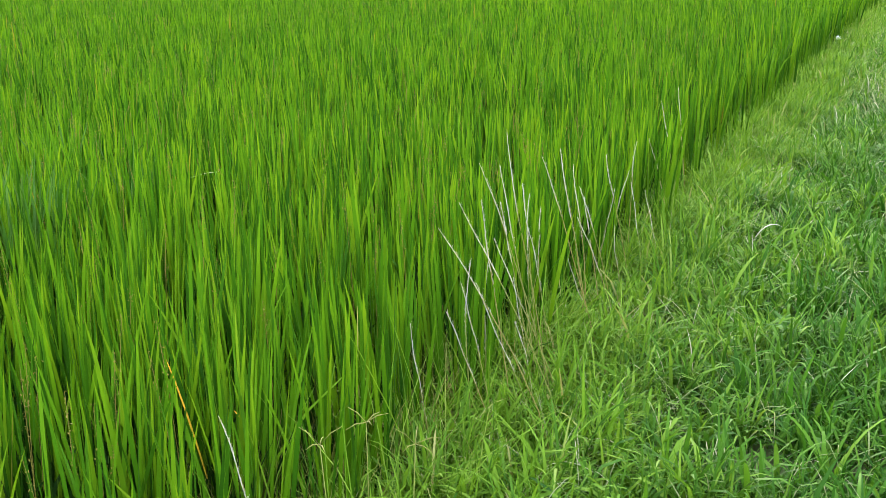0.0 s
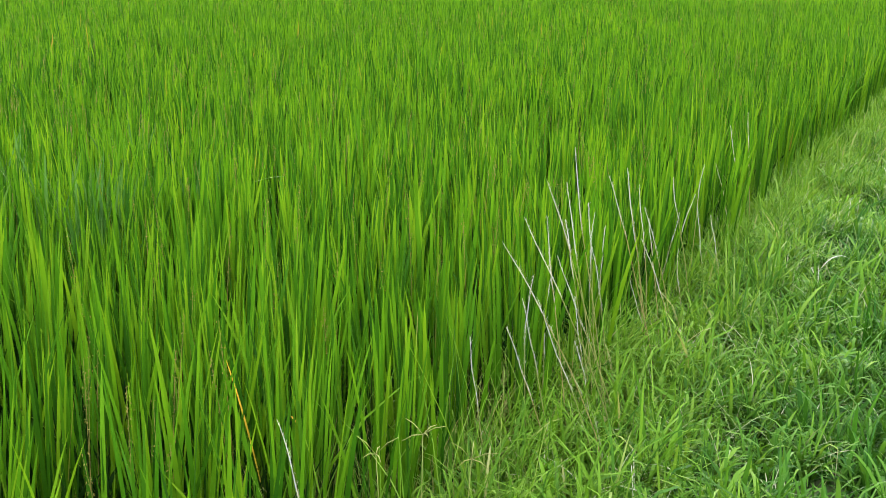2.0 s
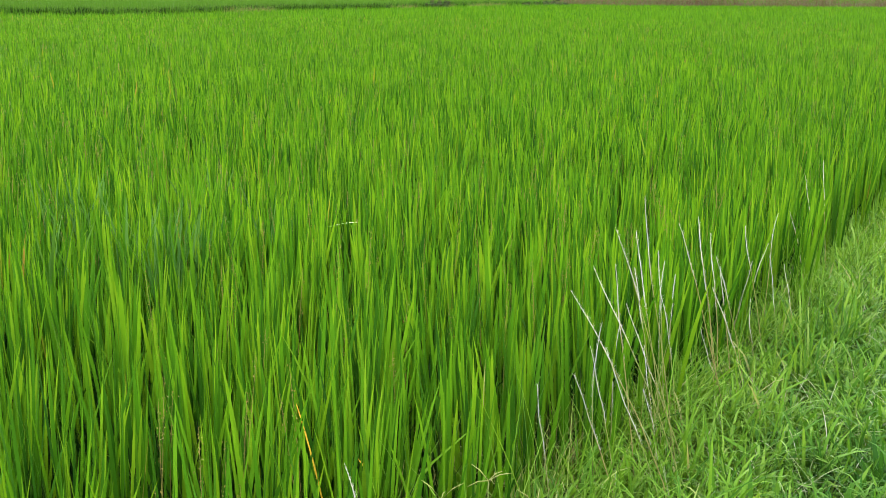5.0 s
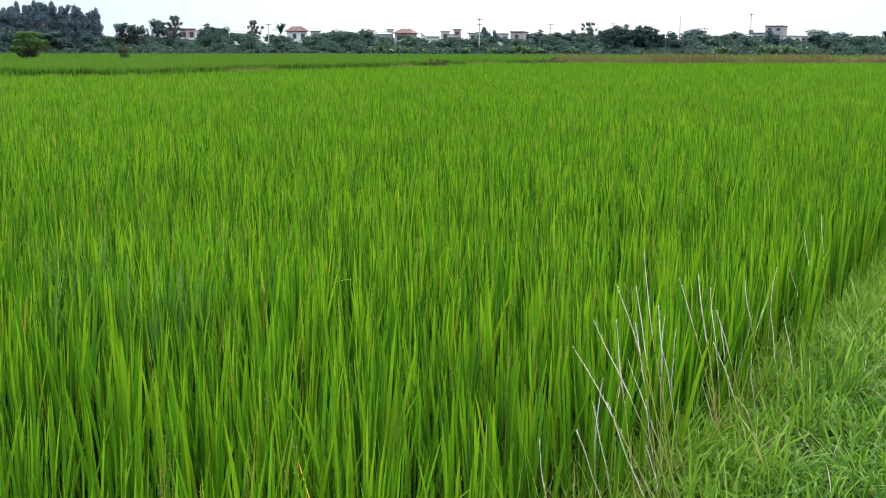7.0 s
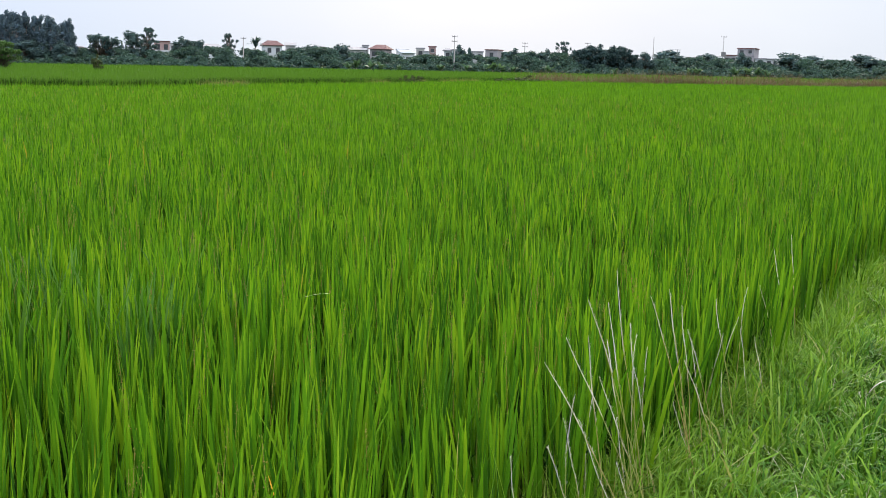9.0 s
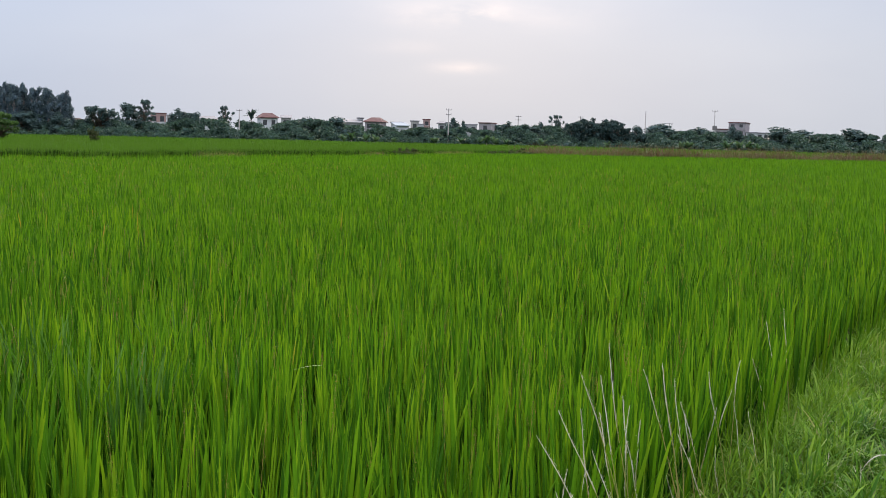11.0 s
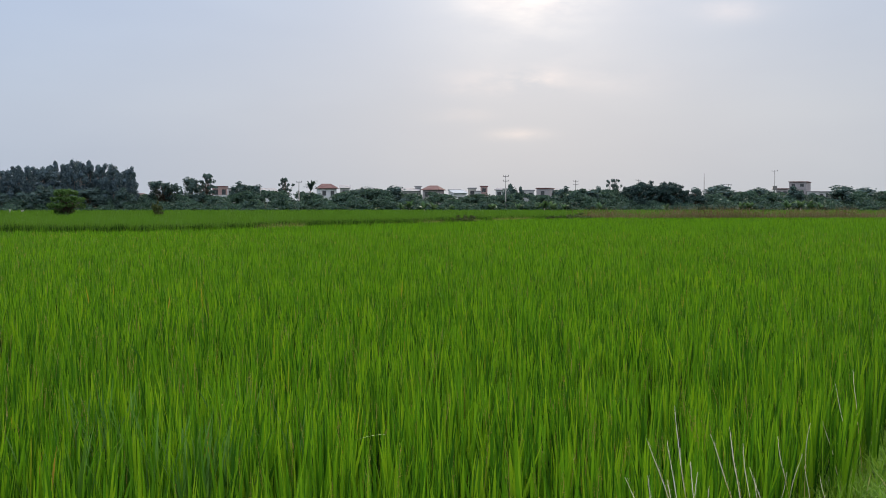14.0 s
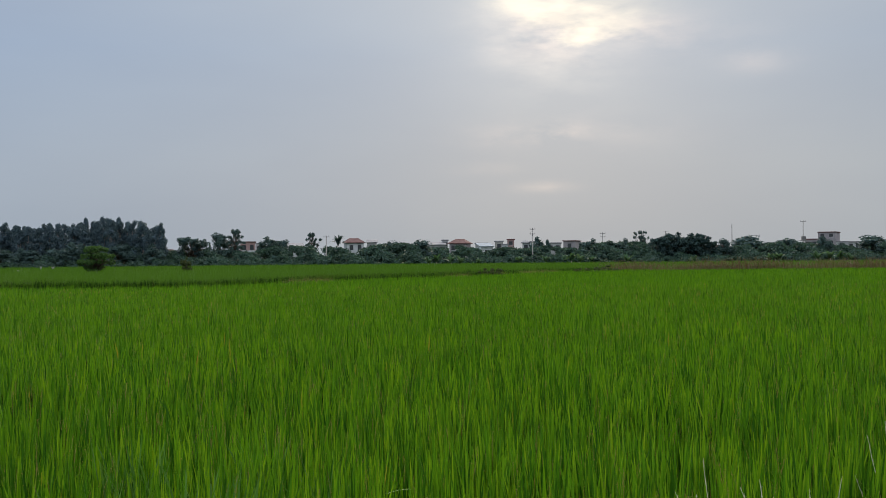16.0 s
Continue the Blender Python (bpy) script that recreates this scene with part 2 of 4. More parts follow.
M_PLUME = leafy("cogon_plume", [(0.0, (0.389, 0.363, 0.347)), (1.0, (0.547, 0.519, 0.495))], [(0.0, (0.8, 0.72, 0.68)), (0.4, grey(1.0)), (1.0, grey(1.0))], thin=0.35)
M_STRAW = leafy("straw_stem", [(0.0, (0.251, 0.204, 0.0744)), (1.0, (0.158, 0.204, 0.0465))], [(0.0, grey(0.9)), (1.0, grey(1.1))], thin=0.2)
M_DEADSTRAW = leafy("dead_straw", [(0.0, (0.12, 0.17, 0.06)), (0.45, (0.18, 0.22, 0.10)), (0.75, (0.25, 0.25, 0.15)), (1.0, (0.40, 0.38, 0.30))], [(0.0, grey(0.9)), (1.0, grey(1.1))], thin=0.25)
M_WEED = leafy("weed_leaf", [(0.0, (0.0223, 0.0713, 0.0112)), (0.6, (0.036, 0.0992, 0.0174)), (1.0, (0.0558, 0.124, 0.0279))], [(0.0, grey(0.9)), (1.0, grey(1.1))], thin=0.3)
M_SEED = leafy("weed_seed", [(0.0, (0.115, 0.118, 0.0209)), (1.0, (0.194, 0.143, 0.0418))], [(0.0, grey(1.0)), (1.0, grey(1.0))], thin=0.15)
M_ORANGE = leafy("withered_leaf", [(0.0, (0.538, 0.26, 0.026)), (1.0, (0.608, 0.364, 0.0434))], [(0.0, (0.7, 0.9, 0.5)), (1.0, grey(1.1))], thin=0.4)
M_MUD = surface("paddy_mud", [(0.015, 0.015, 0.00816), (0.0272, 0.0245, 0.0136), (0.0408, 0.0354, 0.0204)], 2.0, 0.85, 0.6)
M_SOIL = surface("bank_soil", [(0.0238, 0.034, 0.0122), (0.034, 0.051, 0.017), (0.051, 0.0544, 0.0238)], 1.5, 0.9, 0.6)
M_LAND = surface("far_land", [(0.0238, 0.0442, 0.0109), (0.034, 0.0612, 0.015), (0.0442, 0.0578, 0.0204)], 0.05, 0.95, 0.4, 1.0)
M_BARK = surface("bark", [(0.034, 0.0272, 0.0204), (0.0612, 0.051, 0.0374), (0.0952, 0.0816, 0.0646)], 4.0, 0.9, 0.6)
M_PALEBARK = surface("pale_bark", [(0.109, 0.0952, 0.0816), (0.177, 0.156, 0.136), (0.231, 0.211, 0.184)], 3.0, 0.85, 0.4)
M_CONCRETE = surface("pole_concrete", [(0.17, 0.167, 0.16), (0.224, 0.221, 0.211), (0.272, 0.265, 0.255)], 1.5, 0.85, 0.2)
M_IRON = surface("galvanised_iron", [(0.0952, 0.0952, 0.0986), (0.136, 0.136, 0.139)], 6.0, 0.5, 0.1, metal=0.7)
M_GLASS = surface("dark_glass", [(0.0204, 0.0238, 0.0272), (0.034, 0.0374, 0.0408)], 2.0, 0.15, 0.0)
WALLS = {
    "cream": surface("cream_render", [(0.181, 0.186, 0.169), (0.222, 0.223, 0.207), (0.252, 0.254, 0.239)], 0.8, 0.85, 0.15),
    "grey": surface("grey_render", [(0.181, 0.191, 0.196), (0.226, 0.239, 0.245), (0.262, 0.276, 0.283)], 0.8, 0.85, 0.15),
    "pink": surface("pink_render", [(0.171, 0.114, 0.109), (0.197, 0.135, 0.131), (0.222, 0.165, 0.158)], 0.8, 0.85, 0.15),
    "mauve": surface("mauve_render", [(0.141, 0.135, 0.147), (0.166, 0.159, 0.171), (0.186, 0.183, 0.196)], 0.8, 0.85, 0.15),
    "white": surface("white_render", [(0.222, 0.239, 0.25), (0.272, 0.292, 0.305), (0.302, 0.318, 0.326)], 0.8, 0.85, 0.15),
}
ROOFS = {
    "red": surface("red_tile", [(0.0646, 0.034, 0.0333), (0.083, 0.0435, 0.0422), (0.102, 0.0612, 0.0598)], 1.2, 0.8, 0.4, 12.0),
    "blue": surface("blue_sheet", [(0.15, 0.177, 0.204), (0.204, 0.238, 0.265)], 1.0, 0.8, 0.1),
    "grey": surface("grey_sheet", [(0.109, 0.112, 0.122), (0.163, 0.167, 0.177)], 1.0, 0.8, 0.1),
}
M_PAPER = surface("white_scrap", [(0.7, 0.7, 0.72), (0.82, 0.82, 0.83)], 20.0, 0.6, 0.1)


# ---- mesh helpers ----
def mesh_from(name, verts, tris, uvs=None, smooth=True):
    """A mesh from arrays of places, triangles and, vertex by vertex, map places."""
    me = bpy.data.meshes.new(name)
    verts, tris = np.asarray(verts, np.float32), np.asarray(tris, np.int32)
    me.vertices.add(len(verts))
    me.vertices.foreach_set("co", verts.ravel())
    me.loops.add(tris.size)
    me.loops.foreach_set("vertex_index", tris.ravel())
    me.polygons.add(len(tris))
    me.polygons.foreach_set("loop_start", np.arange(0, tris.size, 3, dtype=np.int32))
    me.polygons.foreach_set("use_smooth", np.full(len(tris), smooth))
    if uvs is not None:
        layer = me.uv_layers.new(name="map")
        layer.data.foreach_set("uv", np.asarray(uvs, np.float32)[tris.ravel()].ravel())
    me.update(calc_edges=True)
    return me


class Bits:
    """Collects arrays of triangles into one mesh."""

    def __init__(self):
        self.v, self.t, self.u, self.count = [], [], [], 0

    def add(self, verts, tris, uvs):
        self.v.append(np.asarray(verts, np.float32).reshape(-1, 3))
        self.t.append(np.asarray(tris, np.int32).reshape(-1, 3) + self.count)
        self.u.append(np.asarray(uvs, np.float32).reshape(-1, 2))
        self.count += len(self.v[-1])
        return self

    def mesh(self, name, mat, smooth=True):
        me = mesh_from(name, np.concatenate(self.v), np.concatenate(self.t), np.concatenate(self.u), smooth)
        me.materials.append(mat)
        return me


def part(name, me, parent=None, label=""):
    ob = new(name, me)
    ob.parent = parent
    return tagged(ob, label)


def blades(bits, rng, base, length, width, lean, curl, segs, droop_way=None, face=None, profile=None, hue=None):
    """Grass blades: strips that rise from base, lean and bend over, and end in a point."""
    count = len(base)
    length, width, lean, curl = (np.broadcast_to(np.asarray(a, float), (count,)) for a in (length, width, lean, curl))
    az = rng.uniform(0, 2 * np.pi, count) if droop_way is None else droop_way
    face = az + np.pi / 2 + rng.normal(0, 0.5, count) if face is None else face
    out = np.stack([np.cos(az), np.sin(az)], -1)
    side = np.stack([np.cos(face), np.sin(face), rng.normal(0, 0.15, count)], -1)
    places = 1 - (1 - np.linspace(0, 1, segs + 1)) ** 1.3
    spine = np.zeros((count, segs + 1, 3))
    spine[:, 0] = base
    for k in range(segs):
        angle = lean + curl * ((places[k] + places[k + 1]) / 2) ** 1.6
        step = length * (places[k + 1] - places[k])
        spine[:, k + 1, :2] = spine[:, k, :2] + out * (np.sin(angle) * step)[:, None]
        spine[:, k + 1, 2] = spine[:, k, 2] + np.cos(angle) * step
    shape = (0.55 + 0.45 * np.sin(np.pi * np.minimum(places * 1.05 + 0.08, 1.0)))[:-1] if profile is None else profile(places[:-1])
    if segs == 1:
        shape = np.ones(1)
    verts = np.zeros((count, 2 * segs + 1, 3))
    off = side[:, None, :] * (width[:, None] * 0.5 * shape[None, :])[..., None]
    verts[:, 0:2 * segs:2] = spine[:, :-1] - off
    verts[:, 1:2 * segs:2] = spine[:, :-1] + off
    verts[:, -1] = spine[:, -1]
    tris = []
    for k in range(segs - 1):
        a = 2 * k
        tris += [(a, a + 1, a + 3), (a, a + 3, a + 2)]
    tris.append((2 * segs - 2, 2 * segs - 1, 2 * segs))
    tris = (np.arange(count)[:, None, None] * (2 * segs + 1) + np.array(tris)[None]).reshape(-1, 3)
    uv = np.zeros((count, 2 * segs + 1, 2))
    uv[:, :, 0] = (rng.uniform(0, 1, count) if hue is None else hue)[:, None]
    uv[:, 0:2 * segs:2, 1] = uv[:, 1:2 * segs:2, 1] = places[:-1]
    uv[:, -1, 1] = 1
    bits.add(verts, tris, uv)


def tube(bits, points, radii, sides=7, u=0.5):
    """A tapered tube through points, closed at both ends."""
    points = [Vector(p) for p in points]
    verts, uvs = [], []
    for i, p in enumerate(points):
        along = (points[min(i + 1, len(points) - 1)] - points[max(i - 1, 0)]).normalized()
        a = along.orthogonal().normalized()
        b = along.cross(a)
        for k in range(sides):
            w = 2 * math.pi * k / sides
            verts.append(p + (a * math.cos(w) + b * math.sin(w)) * radii[i])
            uvs.append((u, i / (len(points) - 1)))
    tris = []
    for i in range(len(points) - 1):
        for k in range(sides):
            a, b = i * sides + k, i * sides + (k + 1) % sides
            tris += [(a, b, b + sides), (a, b + sides, a + sides)]
    verts += [points[0], points[-1]]
    uvs += [(u, 0), (u, 1)]
    last = (len(points) - 1) * sides
    for k in range(sides):
        tris += [(len(verts) - 2, (k + 1) % sides, k), (len(verts) - 1, last + k, last + (k + 1) % sides)]
    bits.add([tuple(v) for v in verts], tris, uvs)


def box(bits, low, high, u=0.5):
    (x0, y0, z0), (x1, y1, z1) = low, high
    verts = [(x, y, z) for z in (z0, z1) for y in (y0, y1) for x in (x0, x1)]
    tris = []
    for a, b, c, d in ((0, 2, 3, 1), (4, 5, 7, 6), (0, 1, 5, 4), (2, 6, 7, 3), (0, 4, 6, 2), (1, 3, 7, 5)):
        tris += [(a, b, c), (a, c, d)]
    bits.add(verts, tris, [(u, 0.5)] * 8)


def leaves(bits, rng, centres, size, flat=0.6):
    """Small leaf sprays: bent rhombs turned every way."""
    count = len(centres)
    a = rng.normal(0, 1, (count, 3))
    a[:, 2] *= flat
    a /= np.linalg.norm(a, axis=1)[:, None]
    b = np.cross(a, rng.normal(0, 1, (count, 3)))
    b /= np.linalg.norm(b, axis=1)[:, None]
    s = (np.asarray(size) * rng.uniform(0.6, 1.3, count))[:, None]
    c = np.asarray(centres)
    verts = np.stack([c - a * s, c + b * s * 0.45, c + a * s, c - b * s * 0.45], 1)
    tris = (np.arange(count)[:, None, None] * 4 + np.array([(0, 1, 2), (0, 2, 3)])[None]).reshape(-1, 3)
    uv = np.zeros((count, 4, 2))
    uv[:, :, 0] = rng.uniform(0, 1, count)[:, None]
    uv[:, 2, 1], uv[:, 1, 1], uv[:, 3, 1] = 1, 0.5, 0.5
    bits.add(verts, tris, uv)


def clump(rng, centre, radius, count, squash=0.8):
    """Places in a lumpy ball, most of them near its skin."""
    d = rng.normal(0, 1, (count, 3))
    d /= np.linalg.norm(d, axis=1)[:, None]
    r = rng.uniform(0.35, 1.0, count) ** 0.5
    return np.asarray(centre) + d * (r * radius)[:, None] * np.array([1, 1, squash])


def lump_ball():
    bm = bmesh.new()
    bmesh.ops.create_icosphere(bm, subdivisions=1, radius=1.0)
    verts, tris = np.array([v.co[:] for v in bm.verts]), np.array([[v.index for v in f.verts] for f in bm.faces])
    bm.free()
    return verts, tris


BALL = lump_ball()


def lump(bits, rng, centre, radius, squash=0.8):
    """The dense inside of a clump of leaves: a small, dented, uneven body."""
    a, b = rng.normal(0, 2.4, (2, 3))
    verts = BALL[0] * (1 + 0.20 * np.sin(BALL[0] @ a + 1) + 0.16 * np.sin(BALL[0] @ b * 1.7))[:, None]
    bits.add(np.asarray(centre) + verts * radius * np.array([1, 1, squash]), BALL[1], np.column_stack([rng.uniform(0, 1, len(verts)), rng.uniform(0, 1, len(verts))]))


def polar(az, d, z=0.0):
    return (d * math.sin(radians(az)), d * math.cos(radians(az)), z)


# ---- the plan: a bank runs off at 34 degrees; its edge with the paddy passes 1.47 m from the camera ----
EDGE = radians(34)
ALONG = np.array([math.sin(EDGE), math.cos(EDGE)])
ACROSS = np.array([math.cos(EDGE), -math.sin(EDGE)])
OFFSET = 1.47
FLOOR = -0.22
CANOPY = 0.62


def bank_place(s, o, z=0.0):
    """s along the bank, o across it from the paddy's edge (the bank's side is plus)."""
    xy = ALONG * s + ACROSS * (o - OFFSET)
    return (xy[0], xy[1], z)


def grid_mesh(name, s_values, o_values, height, mat):
    verts = [bank_place(s, o, height(s, o)) for s in s_values for o in o_values]
    w = len(o_values)
    tris = []
    for i in range(len(s_values) - 1):
        for k in range(w - 1):
            a = i * w + k
            tris += [(a, a + w, a + 1), (a + 1, a + w, a + w + 1)]
    me = mesh_from(name, verts, tris)
    me.materials.append(mat)
    return me


# the ground: one sheet to the horizon, the paddies sunk in it
ground = new("ground", grid_mesh("ground", [-2500, -900, -300, -90, -30, 30, 90, 300, 900, 2500], [-2500, -900, -300, -90, -30, 30, 90, 300, 900, 2500], lambda s, o: FLOOR - 0.03, M_LAND))
tagged(ground, "flat green farm land reaching to the hazy horizon", "ground", kind="structure")


def bank_height(s, o):
    rise = min(1.0, max(0.0, (o + 0.18) / 0.28)) * min(1.0, max(0.0, (5.2 - o) / 0.5))
    return FLOOR - 0.01 + (0.19 + 0.05 * noise.noise((s * 0.9, o * 1.3, 0)) + 0.02 * noise.noise((s * 4, o * 4, 3))) * rise


bank = new("bank", grid_mesh("bank", list(np.arange(-14, 12, 0.12)) + list(np.arange(12, 60, 0.6)) + list(np.arange(60, 261, 10)), list(np.arange(-0.3, 5.3, 0.14)), bank_height, M_SOIL))
tagged(bank, "low earth bank overgrown with green grass", "bank", kind="structure")
paddy = new("paddy_floor", grid_mesh("paddy_floor", list(np.arange(-30, 31, 2.0)) + [60, 120], list(np.arange(-30, -1.0, 1.5)) + [-0.6, -0.2], lambda s, o: FLOOR + 0.005 + 0.012 * noise.noise((s * 0.7, o * 0.7, 5)), M_MUD))
tagged(paddy, "dark wet mud between the rice plants", "mud", kind="structure")

# the far bund between the two paddies, then a strip of dry grass
BUND = [(-60, 42.5), (-30, 44), (-17, 44.8), (-13.4, 44), (-10.5, 45), (-8.6, 46.6), (-7, 50.8), (-4.9, 55), (-2.4, 59.2), (0.6, 63), (4.2, 70.8), (8.6, 79.4), (12.7, 83.5)]
DRYLINE = [(12.7, 83.5), (17, 81), (33, 83), (60, 90), (90, 102)]


def polyline(points, step):
    pts = [np.array(p, float) for p in points]
    out = []
    for a, b in zip(pts, pts[1:]):
        k = max(1, int(np.linalg.norm(b - a) / step))
        out += [a + (b - a) * i / k for i in range(k)]
    return np.array(out + [pts[-1]])


def beyond(x, y):
    """True where a place lies behind the far bund or the dry strip."""
    line = BUND[:-1] + DRYLINE
    return y > np.interp(x, [p[0] for p in line], [p[1] for p in line]) - 1.3


def ridge(name, points, half, top, mat):
    line = polyline(points, 1.5)
    way = np.gradient(line, axis=0)
    way /= np.linalg.norm(way, axis=1)[:, None]
    side = np.stack([way[:, 1], -way[:, 0]], -1)
    verts, tris = [], []
    for i, (p, q) in enumerate(zip(line, side)):
        lift = top + 0.06 * noise.noise((i * 0.7, 0, 1))
        for o, z in ((-half * 1.6, FLOOR - 0.02), (-half, lift), (half, lift), (half * 1.6, FLOOR - 0.02)):
            verts.append((*(p + q * o), z))
        if i:
            a = i * 4
            for k in range(3):
                tris += [(a + k - 4, a + k, a + k - 3), (a + k - 3, a + k, a + k + 1)]
    me = mesh_from(name, verts, tris)
    me.materials.append(mat)
    return new(name, me)


tagged(ridge("far_bund", BUND, 0.35, 0.1, M_SOIL), "narrow grassy bund between two rice paddies", "bund", kind="structure")
tagged(ridge("dry_bund", DRYLINE, 1.2, 0.15, M_SOIL), "earth bund under a strip of dry grass", "bund", kind="structure")


# ---- rice ----
def patch(x, y, scale, seed):
    """Smooth random field, about -1 to 1, from a few crossing waves."""
    r = np.random.default_rng(seed)
    total = 0
    for _ in range(7):
        a, k, p = r.uniform(0, np.pi), r.uniform(0.6, 1.9) / scale, r.uniform(0, 6.3)
        total = total + np.sin((x * np.cos(a) + y * np.sin(a)) * k * 2 * np.pi + p)
    return total / 3.0


def hills(rng, near, far, spacing, az0, az1, keep=1.0, edge=-0.1):
    """Places of rice hills, planted in wavering rows along the bank, between two distances and two azimuths."""
    s = np.arange(-far, far, spacing)
    o = np.arange(0.0, -far * 1.05, -spacing)
    S, O = np.meshgrid(s, o)
    S, O = S.ravel(), O.ravel()
    S = S + rng.normal(0, spacing * 0.24, len(S))
    O = np.minimum(O + rng.normal(0, spacing * 0.24, len(O)), 0.06)
    x = ALONG[0] * S + ACROSS[0] * (O - OFFSET)
    y = ALONG[1] * S + ACROSS[1] * (O - OFFSET)
    d, az = np.hypot(x, y), np.degrees(np.arctan2(x, y))
    ok = (d >= near) & (d < far) & (az > az0) & (az < az1) & ~beyond(x, y) & (rng.uniform(0, 1, len(x)) < keep) & (O < -edge)
    return np.stack([x, y], -1)[ok]


def rice_zone(bits, rng, places, tillers, leaves_each, low, width, segs, spread, lean, curl, share=1.0, lift=0.0, vary=1.0, ragged=0.13):
    """Rice hills: each hill a ring of tillers, each tiller a tight fan of upright leaves."""
    hill = np.repeat(np.arange(len(places)), tillers)
    shoot = places[hill] + rng.normal(0, spread, (len(hill), 2))
    away = np.arctan2(shoot[:, 1] - places[hill, 1], shoot[:, 0] - places[hill, 0])
    shoot_grow, shoot_hue = rng.normal(0, 0.05, len(hill)), rng.uniform(0, 1, len(hill))
    own = np.repeat(np.arange(len(hill)), leaves_each)
    count = len(own)
    xy = shoot[own] + rng.normal(0, 0.15 * spread, (count, 2))
    x, y = places[hill[own], 0], places[hill[own], 1]
    grow = 1 + 0.030 * patch(x, y, 1.3, 3) + 0.02 * patch(x, y, 6.0, 4) + rng.normal(0, 0.03, len(places))[hill[own]] + shoot_grow[own]
    tip = (CANOPY - FLOOR) * share * grow * np.minimum(1.08, 1.05 - np.abs(rng.normal(0, ragged, count)))
    base = np.full(count, FLOOR if low is None else low) + lift
    length = np.maximum(0.12, tip + FLOOR + lift - base)
    out = away[own] + rng.normal(0, 0.9, count)
    lean_v = np.abs(rng.normal(0, radians(lean), count))
    curl_v = np.abs(rng.normal(0, radians(curl), count)) * np.where(rng.uniform(0, 1, count) < 0.05, 4.0, 1.0)
    hue = 0.5 + vary * (np.where(rng.uniform(0, 1, count) < 0.45, shoot_hue[own], rng.uniform(0, 1, count)) - 0.5)
    hue = np.where(rng.uniform(0, 1, count) < (0.003 if vary > 0.8 else 0.0), rng.uniform(0.994, 1.0, count), hue * 0.99)
    blades(bits, rng, np.column_stack([xy, base]), length, width * rng.uniform(0.65, 1.25, count), lean_v, curl_v, segs, droop_way=out, face=rng.uniform(0, np.pi, count), hue=hue, profile=lambda p: np.interp(p, [0, 0.2, 0.45, 0.65, 0.8, 0.92, 1], [0.22, 0.30, 0.80, 1.0, 0.88, 0.5, 0.0]))


rng = np.random.default_rng(11)
rice, gap_leaves = Bits(), Bits()
rice_zone(rice, rng, hills(rng, 1.3, 3.1, 0.18, -30, 42, 0.9), 6, 4, None, 0.0118, 6, 0.044, 4.2, 9, ragged=0.17)
rice_zone(rice, rng, hills(rng, 3.1, 7.5, 0.19, -30, 42, 0.94), 6, 4, None, 0.0138, 6, 0.046, 3.4, 7)
rice_zone(gap_leaves, rng, hills(rng, 1.3, 7.5, 0.20, -30, 42, edge=0.10), 10, 2, None, 0.011, 3, 0.055, 11, 16, 0.66)
rice_zone(gap_leaves, rng, hills(rng, 1.3, 9, 0.21, -30, 42, edge=0.30), 22, 2, -0.15, 0.016, 3, 0.06, 32, 60, 0.64)
rice_zone(gap_leaves, rng, hills(rng, 1.3, 3.3, 0.16, -30, 42, edge=0.0), 10, 2, None, 0.010, 3, 0.05, 20, 45, 0.46)
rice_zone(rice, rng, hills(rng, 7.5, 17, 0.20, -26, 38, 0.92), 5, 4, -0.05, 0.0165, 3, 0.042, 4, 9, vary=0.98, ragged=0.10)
rice_zone(gap_leaves, rng, hills(rng, 7.5, 17, 0.21, -26, 38, edge=0.32), 14, 2, 0.0, 0.022, 2, 0.06, 26, 40, 0.74)
rice_zone(gap_leaves, rng, hills(rng, 17, 40, 0.3, -25, 37, edge=0.5), 14, 1, 0.1, 0.05, 1, 0.08, 24, 0, 0.78)
rice_zone(rice, rng, hills(rng, 17, 40, 0.23, -25, 37, 0.93), 4, 4, 0.05, 0.022, 2, 0.055, 6, 12, vary=0.95, ragged=0.08)
rice_zone(rice, rng, hills(rng, 40, 100, 0.34, -25, 37), 12, 1, 0.3, 0.036, 1, 0.10, 7, 0, vary=0.85, ragged=0.07)
rice_zone(rice, rng, hills(rng, 1.3, 14, 0.28, -180, -30), 5, 3, None, 0.03, 2, 0.05, 8, 10)
rice_zone(rice, rng, hills(rng, 14, 30, 0.45, -180, -26), 10, 1, None, 0.06, 2, 0.07, 9, 10)
tagged(new("old_rice_leaves", gap_leaves.mesh("old_rice_leaves", M_SHADELEAF)), "older low rice leaves, coloured dark for the shade between plants", "rice", kind="stuff")
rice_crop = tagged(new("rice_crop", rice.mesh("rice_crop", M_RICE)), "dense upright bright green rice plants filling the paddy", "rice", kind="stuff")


far_floor = new("far_paddy_floor", grid_mesh("far_paddy_floor", list(np.arange(-60, 190, 10.0)), list(np.arange(-190, -29, 10.0)), lambda s, o: FLOOR - 0.01, M_MUD))
tagged(far_floor, "dark wet mud under the distant rice", "mud", kind="structure")

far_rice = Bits()
